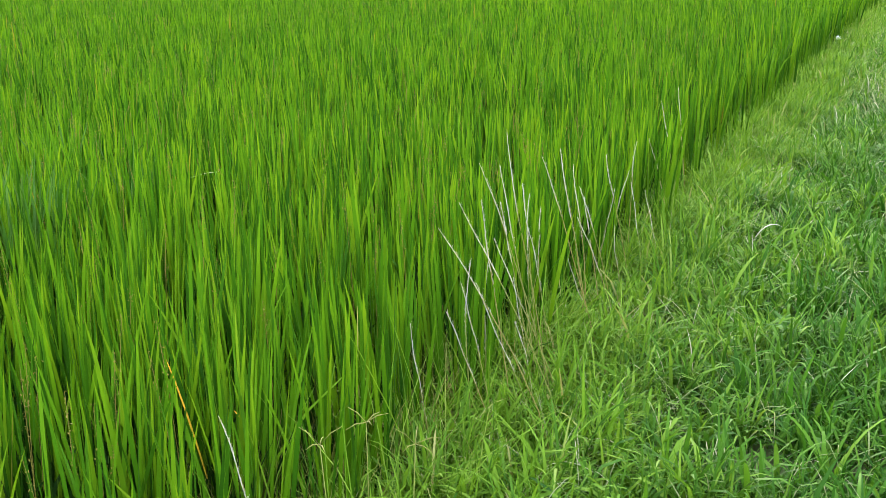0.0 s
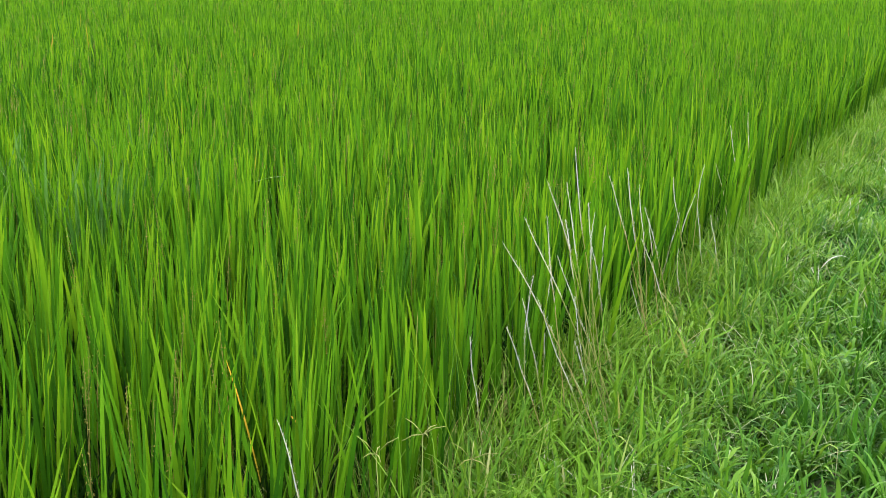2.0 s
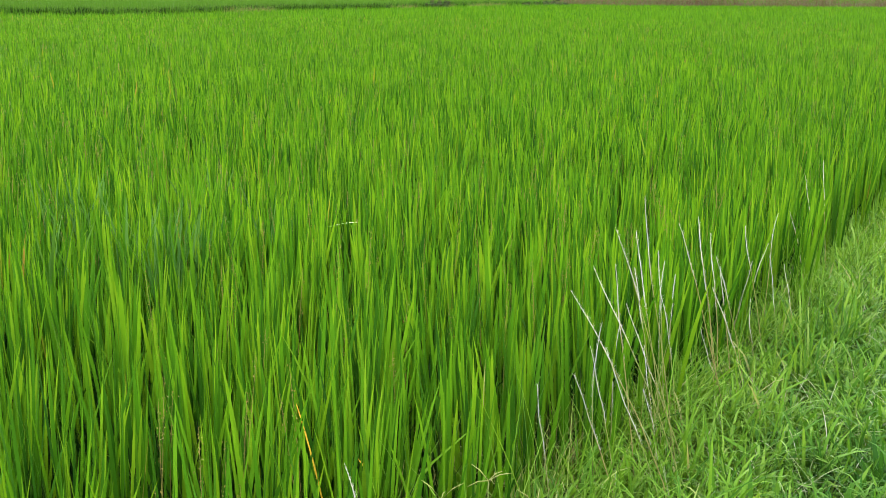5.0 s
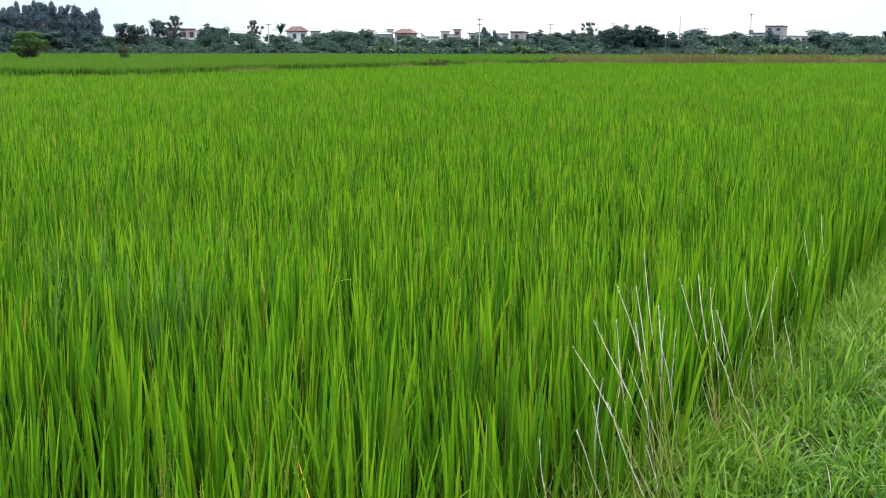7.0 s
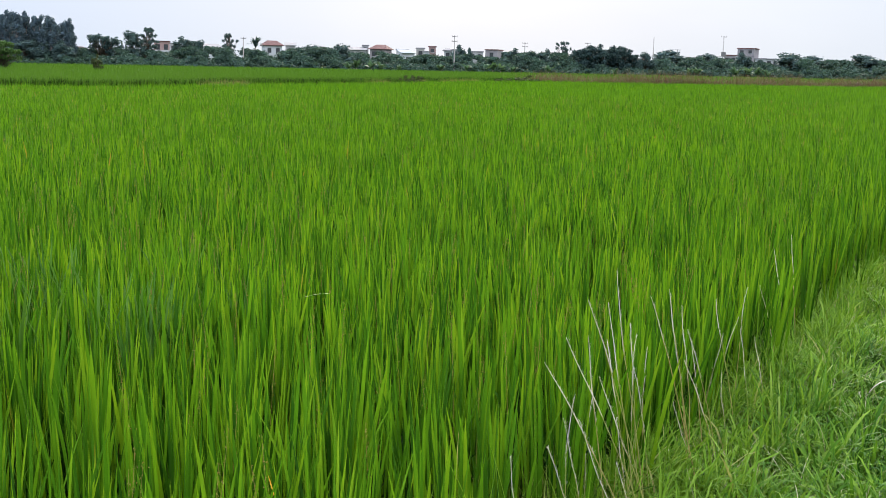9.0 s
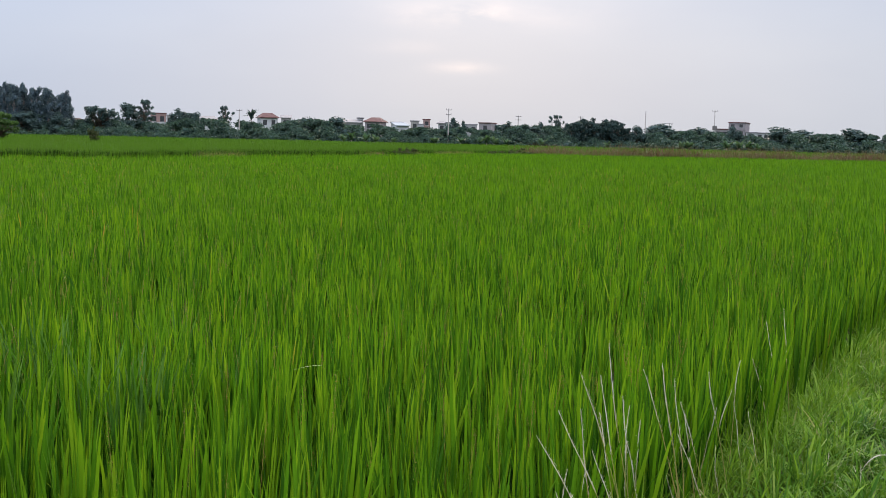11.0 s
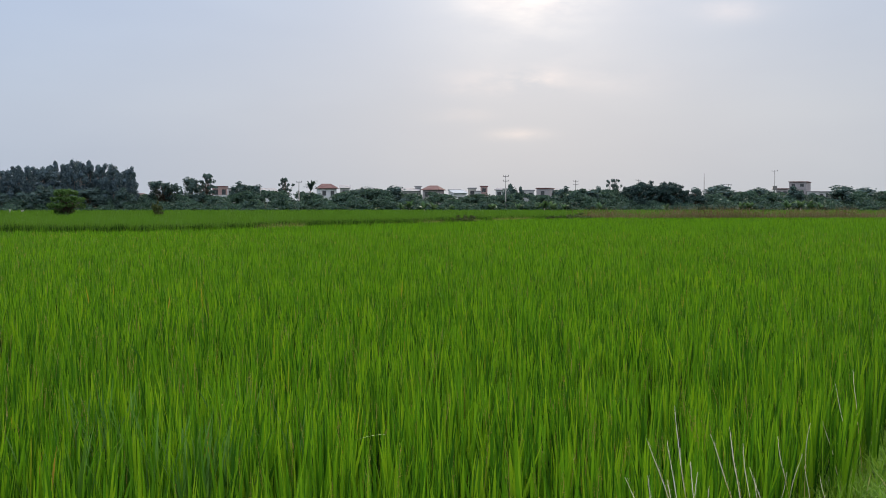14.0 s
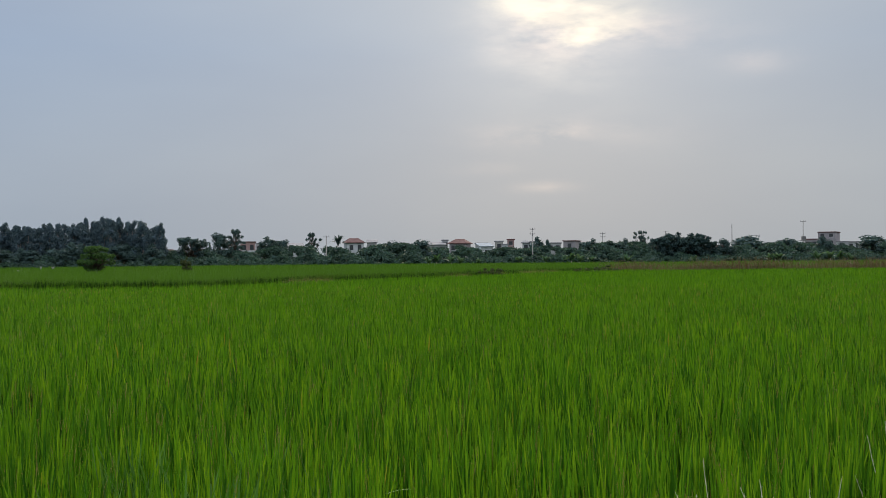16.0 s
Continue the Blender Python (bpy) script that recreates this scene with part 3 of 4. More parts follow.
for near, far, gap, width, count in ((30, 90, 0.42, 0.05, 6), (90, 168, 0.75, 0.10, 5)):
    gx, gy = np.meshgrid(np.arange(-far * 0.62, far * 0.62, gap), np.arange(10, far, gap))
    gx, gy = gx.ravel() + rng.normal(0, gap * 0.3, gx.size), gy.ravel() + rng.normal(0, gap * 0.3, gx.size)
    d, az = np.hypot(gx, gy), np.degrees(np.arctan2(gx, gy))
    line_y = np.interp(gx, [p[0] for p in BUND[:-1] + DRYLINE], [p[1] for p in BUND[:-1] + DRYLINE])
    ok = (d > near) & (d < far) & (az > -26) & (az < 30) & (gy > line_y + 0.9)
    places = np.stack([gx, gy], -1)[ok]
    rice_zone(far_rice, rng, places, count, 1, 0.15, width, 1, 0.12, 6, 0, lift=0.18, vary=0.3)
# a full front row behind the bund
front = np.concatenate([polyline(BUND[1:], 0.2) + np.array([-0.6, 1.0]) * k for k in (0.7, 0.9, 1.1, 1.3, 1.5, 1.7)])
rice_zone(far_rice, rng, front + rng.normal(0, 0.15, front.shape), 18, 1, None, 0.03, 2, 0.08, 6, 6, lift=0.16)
# Dark leaves put the shade on the paddy's front face into colour.
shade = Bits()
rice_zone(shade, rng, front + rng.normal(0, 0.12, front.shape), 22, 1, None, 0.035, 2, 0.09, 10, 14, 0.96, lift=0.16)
tagged(new("old_rice_leaves", shade.mesh("old_rice_leaves", M_SHADELEAF)), "rice leaves coloured dark for the shaded front of the second paddy", "rice", kind="stuff")
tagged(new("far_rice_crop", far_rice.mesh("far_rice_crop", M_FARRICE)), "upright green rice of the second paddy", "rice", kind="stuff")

# ---- grass of the bank ----
grass, turf, fringe_grass = Bits(), Bits(), Bits()


def bank_grass(density, s0, s1, o0, o1, low, high, width, segs, lean, curl, tall=0.0):
    count = int(density * (s1 - s0) * (o1 - o0))
    s, o = rng.uniform(s0, s1, count), rng.uniform(o0, o1, count)
    x = ALONG[0] * s + ACROSS[0] * (o - OFFSET)
    y = ALONG[1] * s + ACROSS[1] * (o - OFFSET)
    thick = 1 + 0.55 * patch(x, y, 0.5, 8) + 0.40 * patch(x, y, 1.5, 9)
    keep = rng.uniform(0, 1, count) < np.clip(0.05 + 0.62 * thick, 0.04, 1)
    s, o, x, y, thick = s[keep], o[keep], x[keep], y[keep], thick[keep]
    count = len(s)
    z = np.array([bank_height(a, b) for a, b in zip(s, o)]) - 0.01
    fringe = np.exp(-(np.maximum(o, 0) / 0.35) ** 2) * tall
    length = rng.uniform(low, high, count) * np.clip(0.7 + 0.4 * thick, 0.5, 1.5) * (1 + fringe)
    wide, tilt, bend = width * rng.uniform(0.5, 1.4, count), np.abs(rng.normal(0, radians(lean), count)), np.abs(rng.normal(radians(curl), radians(curl * 0.6), count))
    # the tall yellowish grass keeps to the edge, the dark turf to the middle of the bank
    inner = o + 0.35 * patch(x, y, 1.1, 12) + rng.normal(0, 0.15, count) > 0.85
    edge = ~inner & (o + rng.normal(0, 0.12, count) < 0.48)
    for bits, mask in ((grass, ~inner & ~edge), (turf, inner), (fringe_grass, edge)):
        blades(bits, rng, np.column_stack([x, y, z])[mask], length[mask], wide[mask], tilt[mask], bend[mask], segs)


bank_grass(6000, 1.6, 9.0, -0.12, 1.75, 0.06, 0.18, 0.0075, 4, 36, 75, 0.35)
bank_grass(1200, 1.6, 9.0, -0.12, 1.75, 0.11, 0.24, 0.014, 4, 28, 95, 0.25)
bank_grass(2400, 9.0, 20.0, -0.12, 1.6, 0.08, 0.22, 0.011, 3, 32, 70, 0.3)
bank_grass(350, 9.0, 20.0, 1.6, 5.0, 0.12, 0.26, 0.022, 2, 28, 65, 0.3)
bank_grass(300, 20.0, 55.0, -0.12, 5.0, 0.14, 0.30, 0.03, 2, 28, 50, 0.5)
bank_grass(450, -3.0, 1.6, -0.12, 5.0, 0.10, 0.24, 0.022, 2, 30, 65, 0.4)
bank_grass(350, -13.0, -3.0, -0.12, 5.0, 0.12, 0.26, 0.022, 2, 30, 60, 0.4)
bank_grass(500, 1.6, 9.0, 1.75, 5.0, 0.10, 0.24, 0.020, 2, 30, 65, 0.3)
# taller arching growth where the bank meets the rice, and thin stalks in it
bank_grass(2200, 1.5, 2.7, 0.16, 0.55, 0.14, 0.30, 0.0075, 4, 26, 80, 0.0)
bank_grass(2600, 2.7, 6.2, -0.06, 0.55, 0.16, 0.34, 0.0075, 4, 24, 75, 0.1)
bank_grass(800, 2.8, 6.2, -0.05, 0.22, 0.20, 0.38, 0.008, 4, 22, 80, 0.05)
bank_grass(3200, 6.2, 10.0, -0.04, 0.55, 0.10, 0.24, 0.008, 3, 30, 80, 0.2)
bank_grass(2000, 10.0, 20.0, -0.04, 0.50, 0.10, 0.24, 0.011, 3, 30, 70, 0.2)
bank_grass(700, 20.0, 45.0, -0.04, 0.45, 0.12, 0.26, 0.018, 2, 28, 60, 0.2)
bank_grass(200, 1.5, 7.0, -0.10, 0.35, 0.30, 0.50, 0.004, 4, 14, 25, 0.1)
straws = Bits()
count = 9000
s_at, o_at = 1.4 + 19 * rng.uniform(0, 1, count) ** 1.0, np.abs(rng.normal(0, 1.2, count)) - 0.1
xy = ALONG[None] * s_at[:, None] + ACROSS[None] * (o_at - OFFSET)[:, None]
z_at = np.array([bank_height(a, b) for a, b in zip(s_at, o_at)]) + rng.uniform(0.0, 0.06, count)
blades(straws, rng, np.column_stack([xy, z_at]), rng.uniform(0.06, 0.22, count), rng.uniform(0.0018, 0.0042, count) * (0.75 + s_at / 9), rng.uniform(0.2, 1.2, count), rng.uniform(0.2, 1.5, count), 4)
tagged(new("dry_straws", straws.mesh("dry_straws", M_DEADSTRAW)), "scattered pale dry straws in the bank's grass", "dry grass", kind="stuff")
# coarse tufts, their blades spreading from one root
for k in range(150):
    s_at, o_at = rng.uniform(1.6, 9.0), rng.uniform(0.0, 2.8)
    x, y, _ = bank_place(s_at, o_at)
    count = int(rng.integers(9, 18))
    root = np.column_stack([rng.normal(x, 0.012, count), rng.normal(y, 0.012, count), np.full(count, bank_height(s_at, o_at) - 0.01)])
    blades(grass if o_at < 1.0 or k % 3 == 0 else turf, rng, root, rng.uniform(0.14, 0.30, count), rng.uniform(0.008, 0.014), rng.uniform(0.1, 0.6, count), rng.uniform(0.5, 1.9, count), 5)
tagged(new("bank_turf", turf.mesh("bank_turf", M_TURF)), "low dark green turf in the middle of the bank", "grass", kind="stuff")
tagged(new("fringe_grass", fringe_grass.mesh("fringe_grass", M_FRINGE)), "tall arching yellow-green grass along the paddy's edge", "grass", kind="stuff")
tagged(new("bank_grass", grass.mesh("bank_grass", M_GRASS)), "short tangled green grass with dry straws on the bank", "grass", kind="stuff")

# dry grass strip and rough growth along the far bund
dry = Bits()
line = polyline(DRYLINE, 0.05)
pick = line[rng.integers(0, len(line), 22000)] + rng.normal(0, 0.9, (22000, 2))
blades(dry, rng, np.column_stack([pick, np.full(len(pick), 0.0)]), rng.uniform(0.7, 1.5, len(pick)) * (1 + 0.2 * patch(pick[:, 0], pick[:, 1], 6, 2)), 0.03, np.abs(rng.normal(0, 0.3, len(pick))), 0.6, 2)
tagged(new("dry_grass", dry.mesh("dry_grass", M_DRY)), "tall reddish brown dry grass along the bund", "dry grass", kind="stuff")
rough, hay = Bits(), Bits()
line = polyline(BUND[2:], 0.05)
pick = line[rng.integers(0, len(line), 9000)] + rng.normal(0, 0.28, (9000, 2))
blades(rough, rng, np.column_stack([pick, np.full(len(pick), 0.05)]), rng.uniform(0.20, 0.56, len(pick)), 0.03, np.abs(rng.normal(0, 0.3, len(pick))), 0.5, 2)
tagged(new("bund_grass", rough.mesh("bund_grass", M_GRASS)), "rough grass growing on the far bund", "grass", kind="stuff")
line = polyline(BUND[6:], 0.05)
pick = line[rng.integers(0, len(line), 7000)] + rng.normal(0, 0.22, (7000, 2))
pick = pick[patch(pick[:, 0], pick[:, 1], 5.0, 21) > 0.05]
blades(hay, rng, np.column_stack([pick, np.full(len(pick), 0.05)]), rng.uniform(0.52, 0.80, len(pick)), 0.025, np.abs(rng.normal(0, 0.35, len(pick))), 0.6, 2)
tagged(new("bund_hay", hay.mesh("bund_hay", M_HAY)), "pale dry grass in stretches along the far bund", "dry grass", kind="stuff")

# ---- cogon grass: each stalk a thing, s along the bank, offset across it, height of its tip, lean to the paddy in degrees ----
COGON = [(3.4, 0.13, 0.95, 15), (3.25, 0.13, 0.87, 23), (3.37, 0.13, 0.84, 14), (3.04, 0.13, 0.79, 33), (2.91, 0.13, 0.74, 35), (3.21, 0.13, 0.76, 12), (3.64, 0.13, 0.72, 7),
         (3.85, 0.13, 0.78, 23), (4.0, 0.13, 0.78, 15), (4.15, 0.13, 0.69, 9), (4.29, 0.13, 0.57, 21), (4.6, 0.13, 0.64, 18), (4.83, 0.13, 0.44, -17), (5.11, 0.13, 0.61, -2),
         (5.77, 0.05, 0.5, 19), (6.82, 0.05, 0.24, 18), (6.39, 0.05, 0.69, 9), (5.98, 0.05, 0.67, 15), (3.39, 0.13, 0.71, 15), (3.8, 0.13, 0.6, 4), (3.25, 0.13, 0.55, 1),
         (3.06, 0.13, 0.53, 17), (3.11, 0.13, 0.59, 2), (2.95, 0.13, 0.47, 27), (1.8, 0.13, 0.61, 13), (3.65, 0.13, 0.68, 3), (4.1, 0.13, 0.61, 12), (3.33, 0.13, 0.6, 31)]


def cogon(s, off, top, lean):
    """One stalk of cogon grass: a thin straw and a silky white plume, its root at the origin of the thing."""
    seat = bank_height(s, off) - 0.01
    a = radians(lean)
    left = np.array([-1.0, 0.15])
    rise = top - seat
    run = rise * math.tan(a) * 0.62
    tip = np.array(bank_place(s, off))[:2]
    root = new("cogon_stalk")
    root.location = (tip[0] - left[0] * run, tip[1] - left[1] * run, seat)
    bow, nod = rng.normal(0, 0.009), rng.normal(0, 0.016)

    def spine(k):
        aside = bow * math.sin(math.pi * k) + nod * max(0.0, k - 0.7) ** 2 * 6 + 0.0015 * math.sin(k * 21 + bow * 900)
        return (left[0] * run * k ** 1.3 + aside, left[1] * run * k ** 1.3, rise * k)

    at = [spine(k) for k in (0, 0.25, 0.5, 0.7, 0.85, 1.0)]
    stem = Bits()
    tube(stem, at[:5], [0.0022, 0.002, 0.0018, 0.0015, 0.001], 5, rng.uniform())
    part("stem", stem.mesh("stem", M_STRAW), root, "thin straw-coloured stem")
    plume = Bits()
    long = min(0.6, rng.uniform(0.20, 0.34) / max(0.2, rise))
    ks = np.linspace(1 - long, 1.0, 13)
    core = [spine(k) for k in ks]
    tube(plume, core, [0.0005 + 0.0010 * math.sin(math.pi * min(1.0, 0.08 + 0.92 * i / 12)) * rng.uniform(0.7, 1.15) for i in range(13)], 6, rng.uniform())
    count = 160
    k = rng.uniform(1 - long, 0.99, count)
    hair = np.array([spine(q) for q in k])
    blades(plume, rng, hair, rng.uniform(0.006, 0.016, count), 0.0009, rng.uniform(0.2, 0.7, count), 0.2, 1)
    part("plume", plume.mesh("plume", M_PLUME), root, "silky white seed plume")
    return tagged(root, "slender white-plumed cogon grass stalk at the paddy's edge", "grass stalk", "cogon stalks along the bank")


for row in COGON:
    cogon(*row)
for k in range(12):
    cogon(2.8 + 0.22 * k + rng.normal(0, 0.08), 0.15 + rng.uniform(-0.06, 0.10), rng.uniform(0.28, 0.58), rng.normal(10, 12))


# ---- weeds and single leaves among the rice ----
panicles = Bits()
for k in range(90):
    az, d = rng.uniform(-14, 16), 2.3 + 3.2 * rng.uniform() ** 1.3
    x, y, _ = polar(az, d)
    if ACROSS @ np.array([x, y]) > -OFFSET - 0.12:
        continue
    top, sway, turn = rng.uniform(0.50, 0.74), rng.uniform(0.02, 0.10), rng.uniform(0, 6.28)
    stalk = [(x + math.cos(turn) * sway * q * q, y + math.sin(turn) * sway * q * q, FLOOR + (top - FLOOR) * q) for q in (0, 0.4, 0.7, 0.85, 1.0)]
    tube(panicles, stalk, [0.0018, 0.0016, 0.0012, 0.0009, 0.0004], 4, rng.uniform())
    q = rng.uniform(0.78, 1.0, 38)
    grain = np.column_stack([x + math.cos(turn) * sway * q * q, y + math.sin(turn) * sway * q * q, FLOOR + (top - FLOOR) * q]) + rng.normal(0, 0.005, (38, 3))
    leaves(panicles, rng, grain, 0.0034, 2.0)
for k in range(5200):
    az, d = rng.uniform(-24, 24), 5.0 + 36 * rng.uniform() ** 0.9
    x, y, _ = polar(az, d)
    if ACROSS @ np.array([x, y]) > -OFFSET - 0.12:
        continue
    top, sway = CANOPY + rng.uniform(-0.14, 0.04), rng.normal(0, 0.03, 2)
    tube(panicles, [(x, y, top - 0.3), (x + sway[0] * 0.5, y + sway[1] * 0.5, top - 0.1), (x + sway[0], y + sway[1], top)], [0.0015, 0.0013, 0.0006], 3, rng.uniform())
    q = rng.uniform(0, 1, 12)[:, None]
    leaves(panicles, rng, np.array([[x, y, top - 0.12]]) + q * np.array([[sway[0], sway[1], 0.12]]) + rng.normal(0, 0.006, (12, 3)), 0.0036 * (0.6 + d / 11), 2.0)
tagged(new("weed_panicles", panicles.mesh("weed_panicles", M_SEED)), "thin weed stalks with small tan seeds among the rice", "weeds", kind="stuff")

# a patch of broad bluish weed grass in the paddy
weeds = Bits()
for k in range(13):
    x, y, _ = polar(rng.normal(-12.5, 2.6), rng.normal(5.3, 0.7))
    count = int(rng.integers(8, 15))
    root = np.column_stack([rng.normal(x, 0.03, count), rng.normal(y, 0.03, count), np.full(count, FLOOR)])
    blades(weeds, rng, root, rng.uniform(0.78, 0.98, count), 0.017, np.abs(rng.normal(0, 0.07, count)), rng.uniform(0.1, 0.6, count), 6)
tagged(new("weed_grass", weeds.mesh("weed_grass", M_WEED)), "bluish green arching weed grass growing among the rice", "weeds", kind="stuff")

fine_stalks = Bits()
count = 1500
s_at, o_at = rng.uniform(1.4, 3.6, count), rng.normal(-0.10, 0.13, count)
xy = ALONG[None] * s_at[:, None] + ACROSS[None] * (o_at - OFFSET)[:, None]
blades(fine_stalks, rng, np.column_stack([xy, np.full(count, -0.08)]), rng.uniform(0.15, 0.42, count), 0.0022, np.abs(rng.normal(0, 0.5, count)), rng.uniform(0, 1.0, count), 4)
tagged(new("fine_stalks", fine_stalks.mesh("fine_stalks", M_STRAW)), "fine pale grass stalks spreading at the paddy's foot", "grass", kind="stuff")


def finger_grass(x, y, top):
    """A thin grass stem that ends in a star of narrow seed spikes."""
    root = new("finger_grass")
    root.location = (x, y, FLOOR)
    rise, bow = top - FLOOR, rng.normal(0, 0.05)
    b = Bits()
    tube(b, [(bow, bow * 0.6, 0), (bow * 0.6, bow * 0.3, rise * 0.4), (bow * 0.2, 0, rise * 0.75), (0, 0, rise)], [0.0018, 0.0016, 0.0013, 0.001], 5, 0.8)
    part("stem", b.mesh("stem", M_STRAW), root, "thin pale green stem")
    for k in range(5):
        a, tilt, long = k * 1.256 + rng.normal(0, 0.25), rng.uniform(-0.15, 0.75), rng.uniform(0.04, 0.07)
        b = Bits()
        end = Vector((math.cos(a) * math.cos(tilt), math.sin(a) * math.cos(tilt), math.sin(tilt))) * long
        tube(b, [(0, 0, rise), tuple(Vector((0, 0, rise + 0.006)) + end * 0.5), tuple(Vector((0, 0, rise)) + end)], [0.0011, 0.0013, 0.0005], 5, 0.6)
        part("seed_spike", b.mesh("seed_spike", M_STRAW), root)
    return tagged(root, "finger grass with a star of narrow seed spikes", "grass stalk", "finger grass at the paddy's foot")


for row in ((0.1, 2.35, 0.47), (0.22, 2.49, 0.45), (0.33, 2.43, 0.41)):
    finger_grass(*row)


def single_leaf(name, place, length, width, lean, curl, way_deg, mat, label):
    """One leaf as a thing of its own."""
    bits = Bits()
    blades(bits, rng, np.array([place]), length, width, lean, curl, 8, droop_way=np.array([radians(way_deg)]), face=np.array([radians(way_deg + 80)]))
    return tagged(new(name, bits.mesh(name, mat)), label, "leaf")


single_leaf("withered_leaf", polar(-3.75, 2.72, 0.22), 0.36, 0.015, 0.18, 0.1, 185, M_ORANGE, "withered yellow and orange rice leaf")
single_leaf("withered_leaf", polar(-0.9, 2.80, 0.28), 0.11, 0.013, 0.5, 0.2, 170, M_ORANGE, "small orange withered leaf tip")
single_leaf("bent_leaf", polar(-3.4, 4.45, 0.66), 0.12, 0.008, 1.3, 0.4, 10, M_RICE, "pale rice leaf bent over level")
single_leaf("dry_leaf", polar(20.5, 5.95, 0.06), 0.16, 0.012, 0.5, 1.9, 0, M_PLUME, "curled whitish dry grass leaf on the bank")
single_leaf("dry_leaf", polar(25.5, 5.6, 0.06), 0.20, 0.012, 0.5, 2.0, 0, M_PLUME, "curled whitish dry grass leaf on the bank")


def scrap(place, size):
    """A crumpled scrap: a dented little ball."""
    bm = bmesh.new()
    bmesh.ops.create_icosphere(bm, subdivisions=3, radius=size)
    for v in bm.verts:
        v.co *= 1 + 0.45 * noise.noise(v.co * (2.2 / size))
        v.co.z *= 0.75
    me = bpy.data.meshes.new("litter_scrap")
    bm.to_mesh(me)
    bm.free()
    me.materials.append(M_PAPER)
    ob = new("litter_scrap", me)
    ob.location = place
    return tagged(ob, "crumpled white scrap lying in the grass", "litter")


scrap(polar(28.85, 15.4, 0.12), 0.034)

# ---- trees ----
def tree_mesh(seed, height, spread, aspect, clumps, per_clump, leaf, crown_mat, bark_mat, shape):
    """A tree as an empty with trunk and crown; shape(rng, k) gives a clump's place and radius as shares, aspect the height over the width that it will have."""
    r = np.random.default_rng(seed)
    root = new("tree")
    wood, crown = Bits(), Bits()
    stem = [(0, 0, 0)]
    for k in range(1, 6):
        stem.append((r.normal(0, 0.02) * height, r.normal(0, 0.02) * height, height * 0.72 * k / 5))
    thick = height * 0.014 + 0.02
    tube(wood, stem, [thick * (1 - 0.16 * k) for k in range(6)], 7)
    for k in range(clumps):
        c, rad = shape(r, k / clumps)
        centre = np.array([c[0] * spread, c[1] * spread, c[2] * height])
        low = np.array(stem[min(5, max(1, int(c[2] * 4)))]) * np.array([1, 1, 0.92])
        mid = (low + centre) / 2 + r.normal(0, 0.03 * spread, 3)
        tube(wood, [low, mid, centre], [thick * 0.45, thick * 0.3, thick * 0.12], 3)
        tall = centre * np.array([1, 1, aspect])
        lump(crown, r, tall, rad * spread * 0.62, 0.8)
        leaves(crown, r, clump(r, tall, rad * spread * 1.08, per_clump, 0.8), leaf)
    for piece in crown.v:
        piece[:, 2] /= aspect
    part("trunk", wood.mesh("trunk", bark_mat), root)
    part("crown", crown.mesh("crown", crown_mat, False), root)
    return root


def dome(r, k):
    a, q = r.uniform(0, 6.28), r.uniform(0, 1) ** 0.5
    return (math.cos(a) * q * 0.78, math.sin(a) * q * 0.78, 0.90 - 0.45 * q ** 2 - r.uniform(0, 0.28)), r.uniform(0.22, 0.38)


def column(r, k):
    a, q = r.uniform(0, 6.28), r.uniform(0.1, 0.9)
    h = 0.30 + 0.62 * k + r.normal(0, 0.02)
    wide = 0.75 if h < 0.72 else 0.75 - (h - 0.72) * 1.9
    return (math.cos(a) * q * wide, math.sin(a) * q * wide, h), r.uniform(0.26, 0.46)


def layered(r, k):
    tier = int(k * 5)
    a, q = r.uniform(0, 6.28), r.uniform(0.1, 1.0)
    wide = (0.6, 0.85, 1.0, 0.95, 0.7)[tier]
    return (math.cos(a) * q * wide, math.sin(a) * q * wide, 0.44 + 0.12 * tier + r.normal(0, 0.025)), r.uniform(0.10, 0.18)


def umbrella(r, k):
    a = r.uniform(0, 6.28)
    if k < 0.72:
        q = r.uniform(0, 1) ** 0.5
        tier = int(r.integers(3))
        return (math.cos(a) * q * (0.72, 0.95, 0.9)[tier], math.sin(a) * q * 0.8, (0.92, 0.74, 0.58)[tier] - 0.05 * q), r.uniform(0.11, 0.20)
    q = r.uniform(0, 0.45)
    return (math.cos(a) * q - 0.05, math.sin(a) * q, r.uniform(0.12, 0.5)), r.uniform(0.14, 0.22)


def airy(r, k):
    a, q = r.uniform(0, 6.28), r.uniform(0.1, 1) ** 0.5
    side = (0.40, -0.38, 0.0)[int(k * 2.999)]
    return (side + math.cos(a) * q * 0.48, math.sin(a) * q * 0.6, (0.93 if side else 0.80) - 0.22 * q ** 2 - r.uniform(0, 0.26) - (0.04 if side < 0 else 0)), r.uniform(0.13, 0.22)


def feathery(r, k):
    a, q = r.uniform(0, 6.28), r.uniform(0, 1) ** 0.6
    return (math.cos(a) * q * 0.9, math.sin(a) * q * 0.9, r.uniform(0.2, 0.95 - 0.25 * q)), r.uniform(0.14, 0.25)


KINDS = {}


def plant(kind, az, d, height, width, label, category="tree", group="", turn=None):
    """A tree of a kind, d metres off at an azimuth, with its height and crown width."""
    protos = KINDS[kind]
    proto = protos[int(rng.integers(len(protos)))]
    scale = Matrix.Diagonal((width, width, height, 1))
    x, y, _ = polar(az, d)
    ob = copy_thing(proto, pose(x, y, FLOOR - 0.03, 0, 0, rng.uniform(0, 360) if turn is None else turn) @ scale)
    ob.name = {"eucalypt": "eucalyptus_tree", "dark_bush": "bush", "palm": "palm_tree", "bamboo": "bamboo_clump", "banana": "banana_plant"}.get(kind, "tree")
    return tagged(ob, label, category, group)


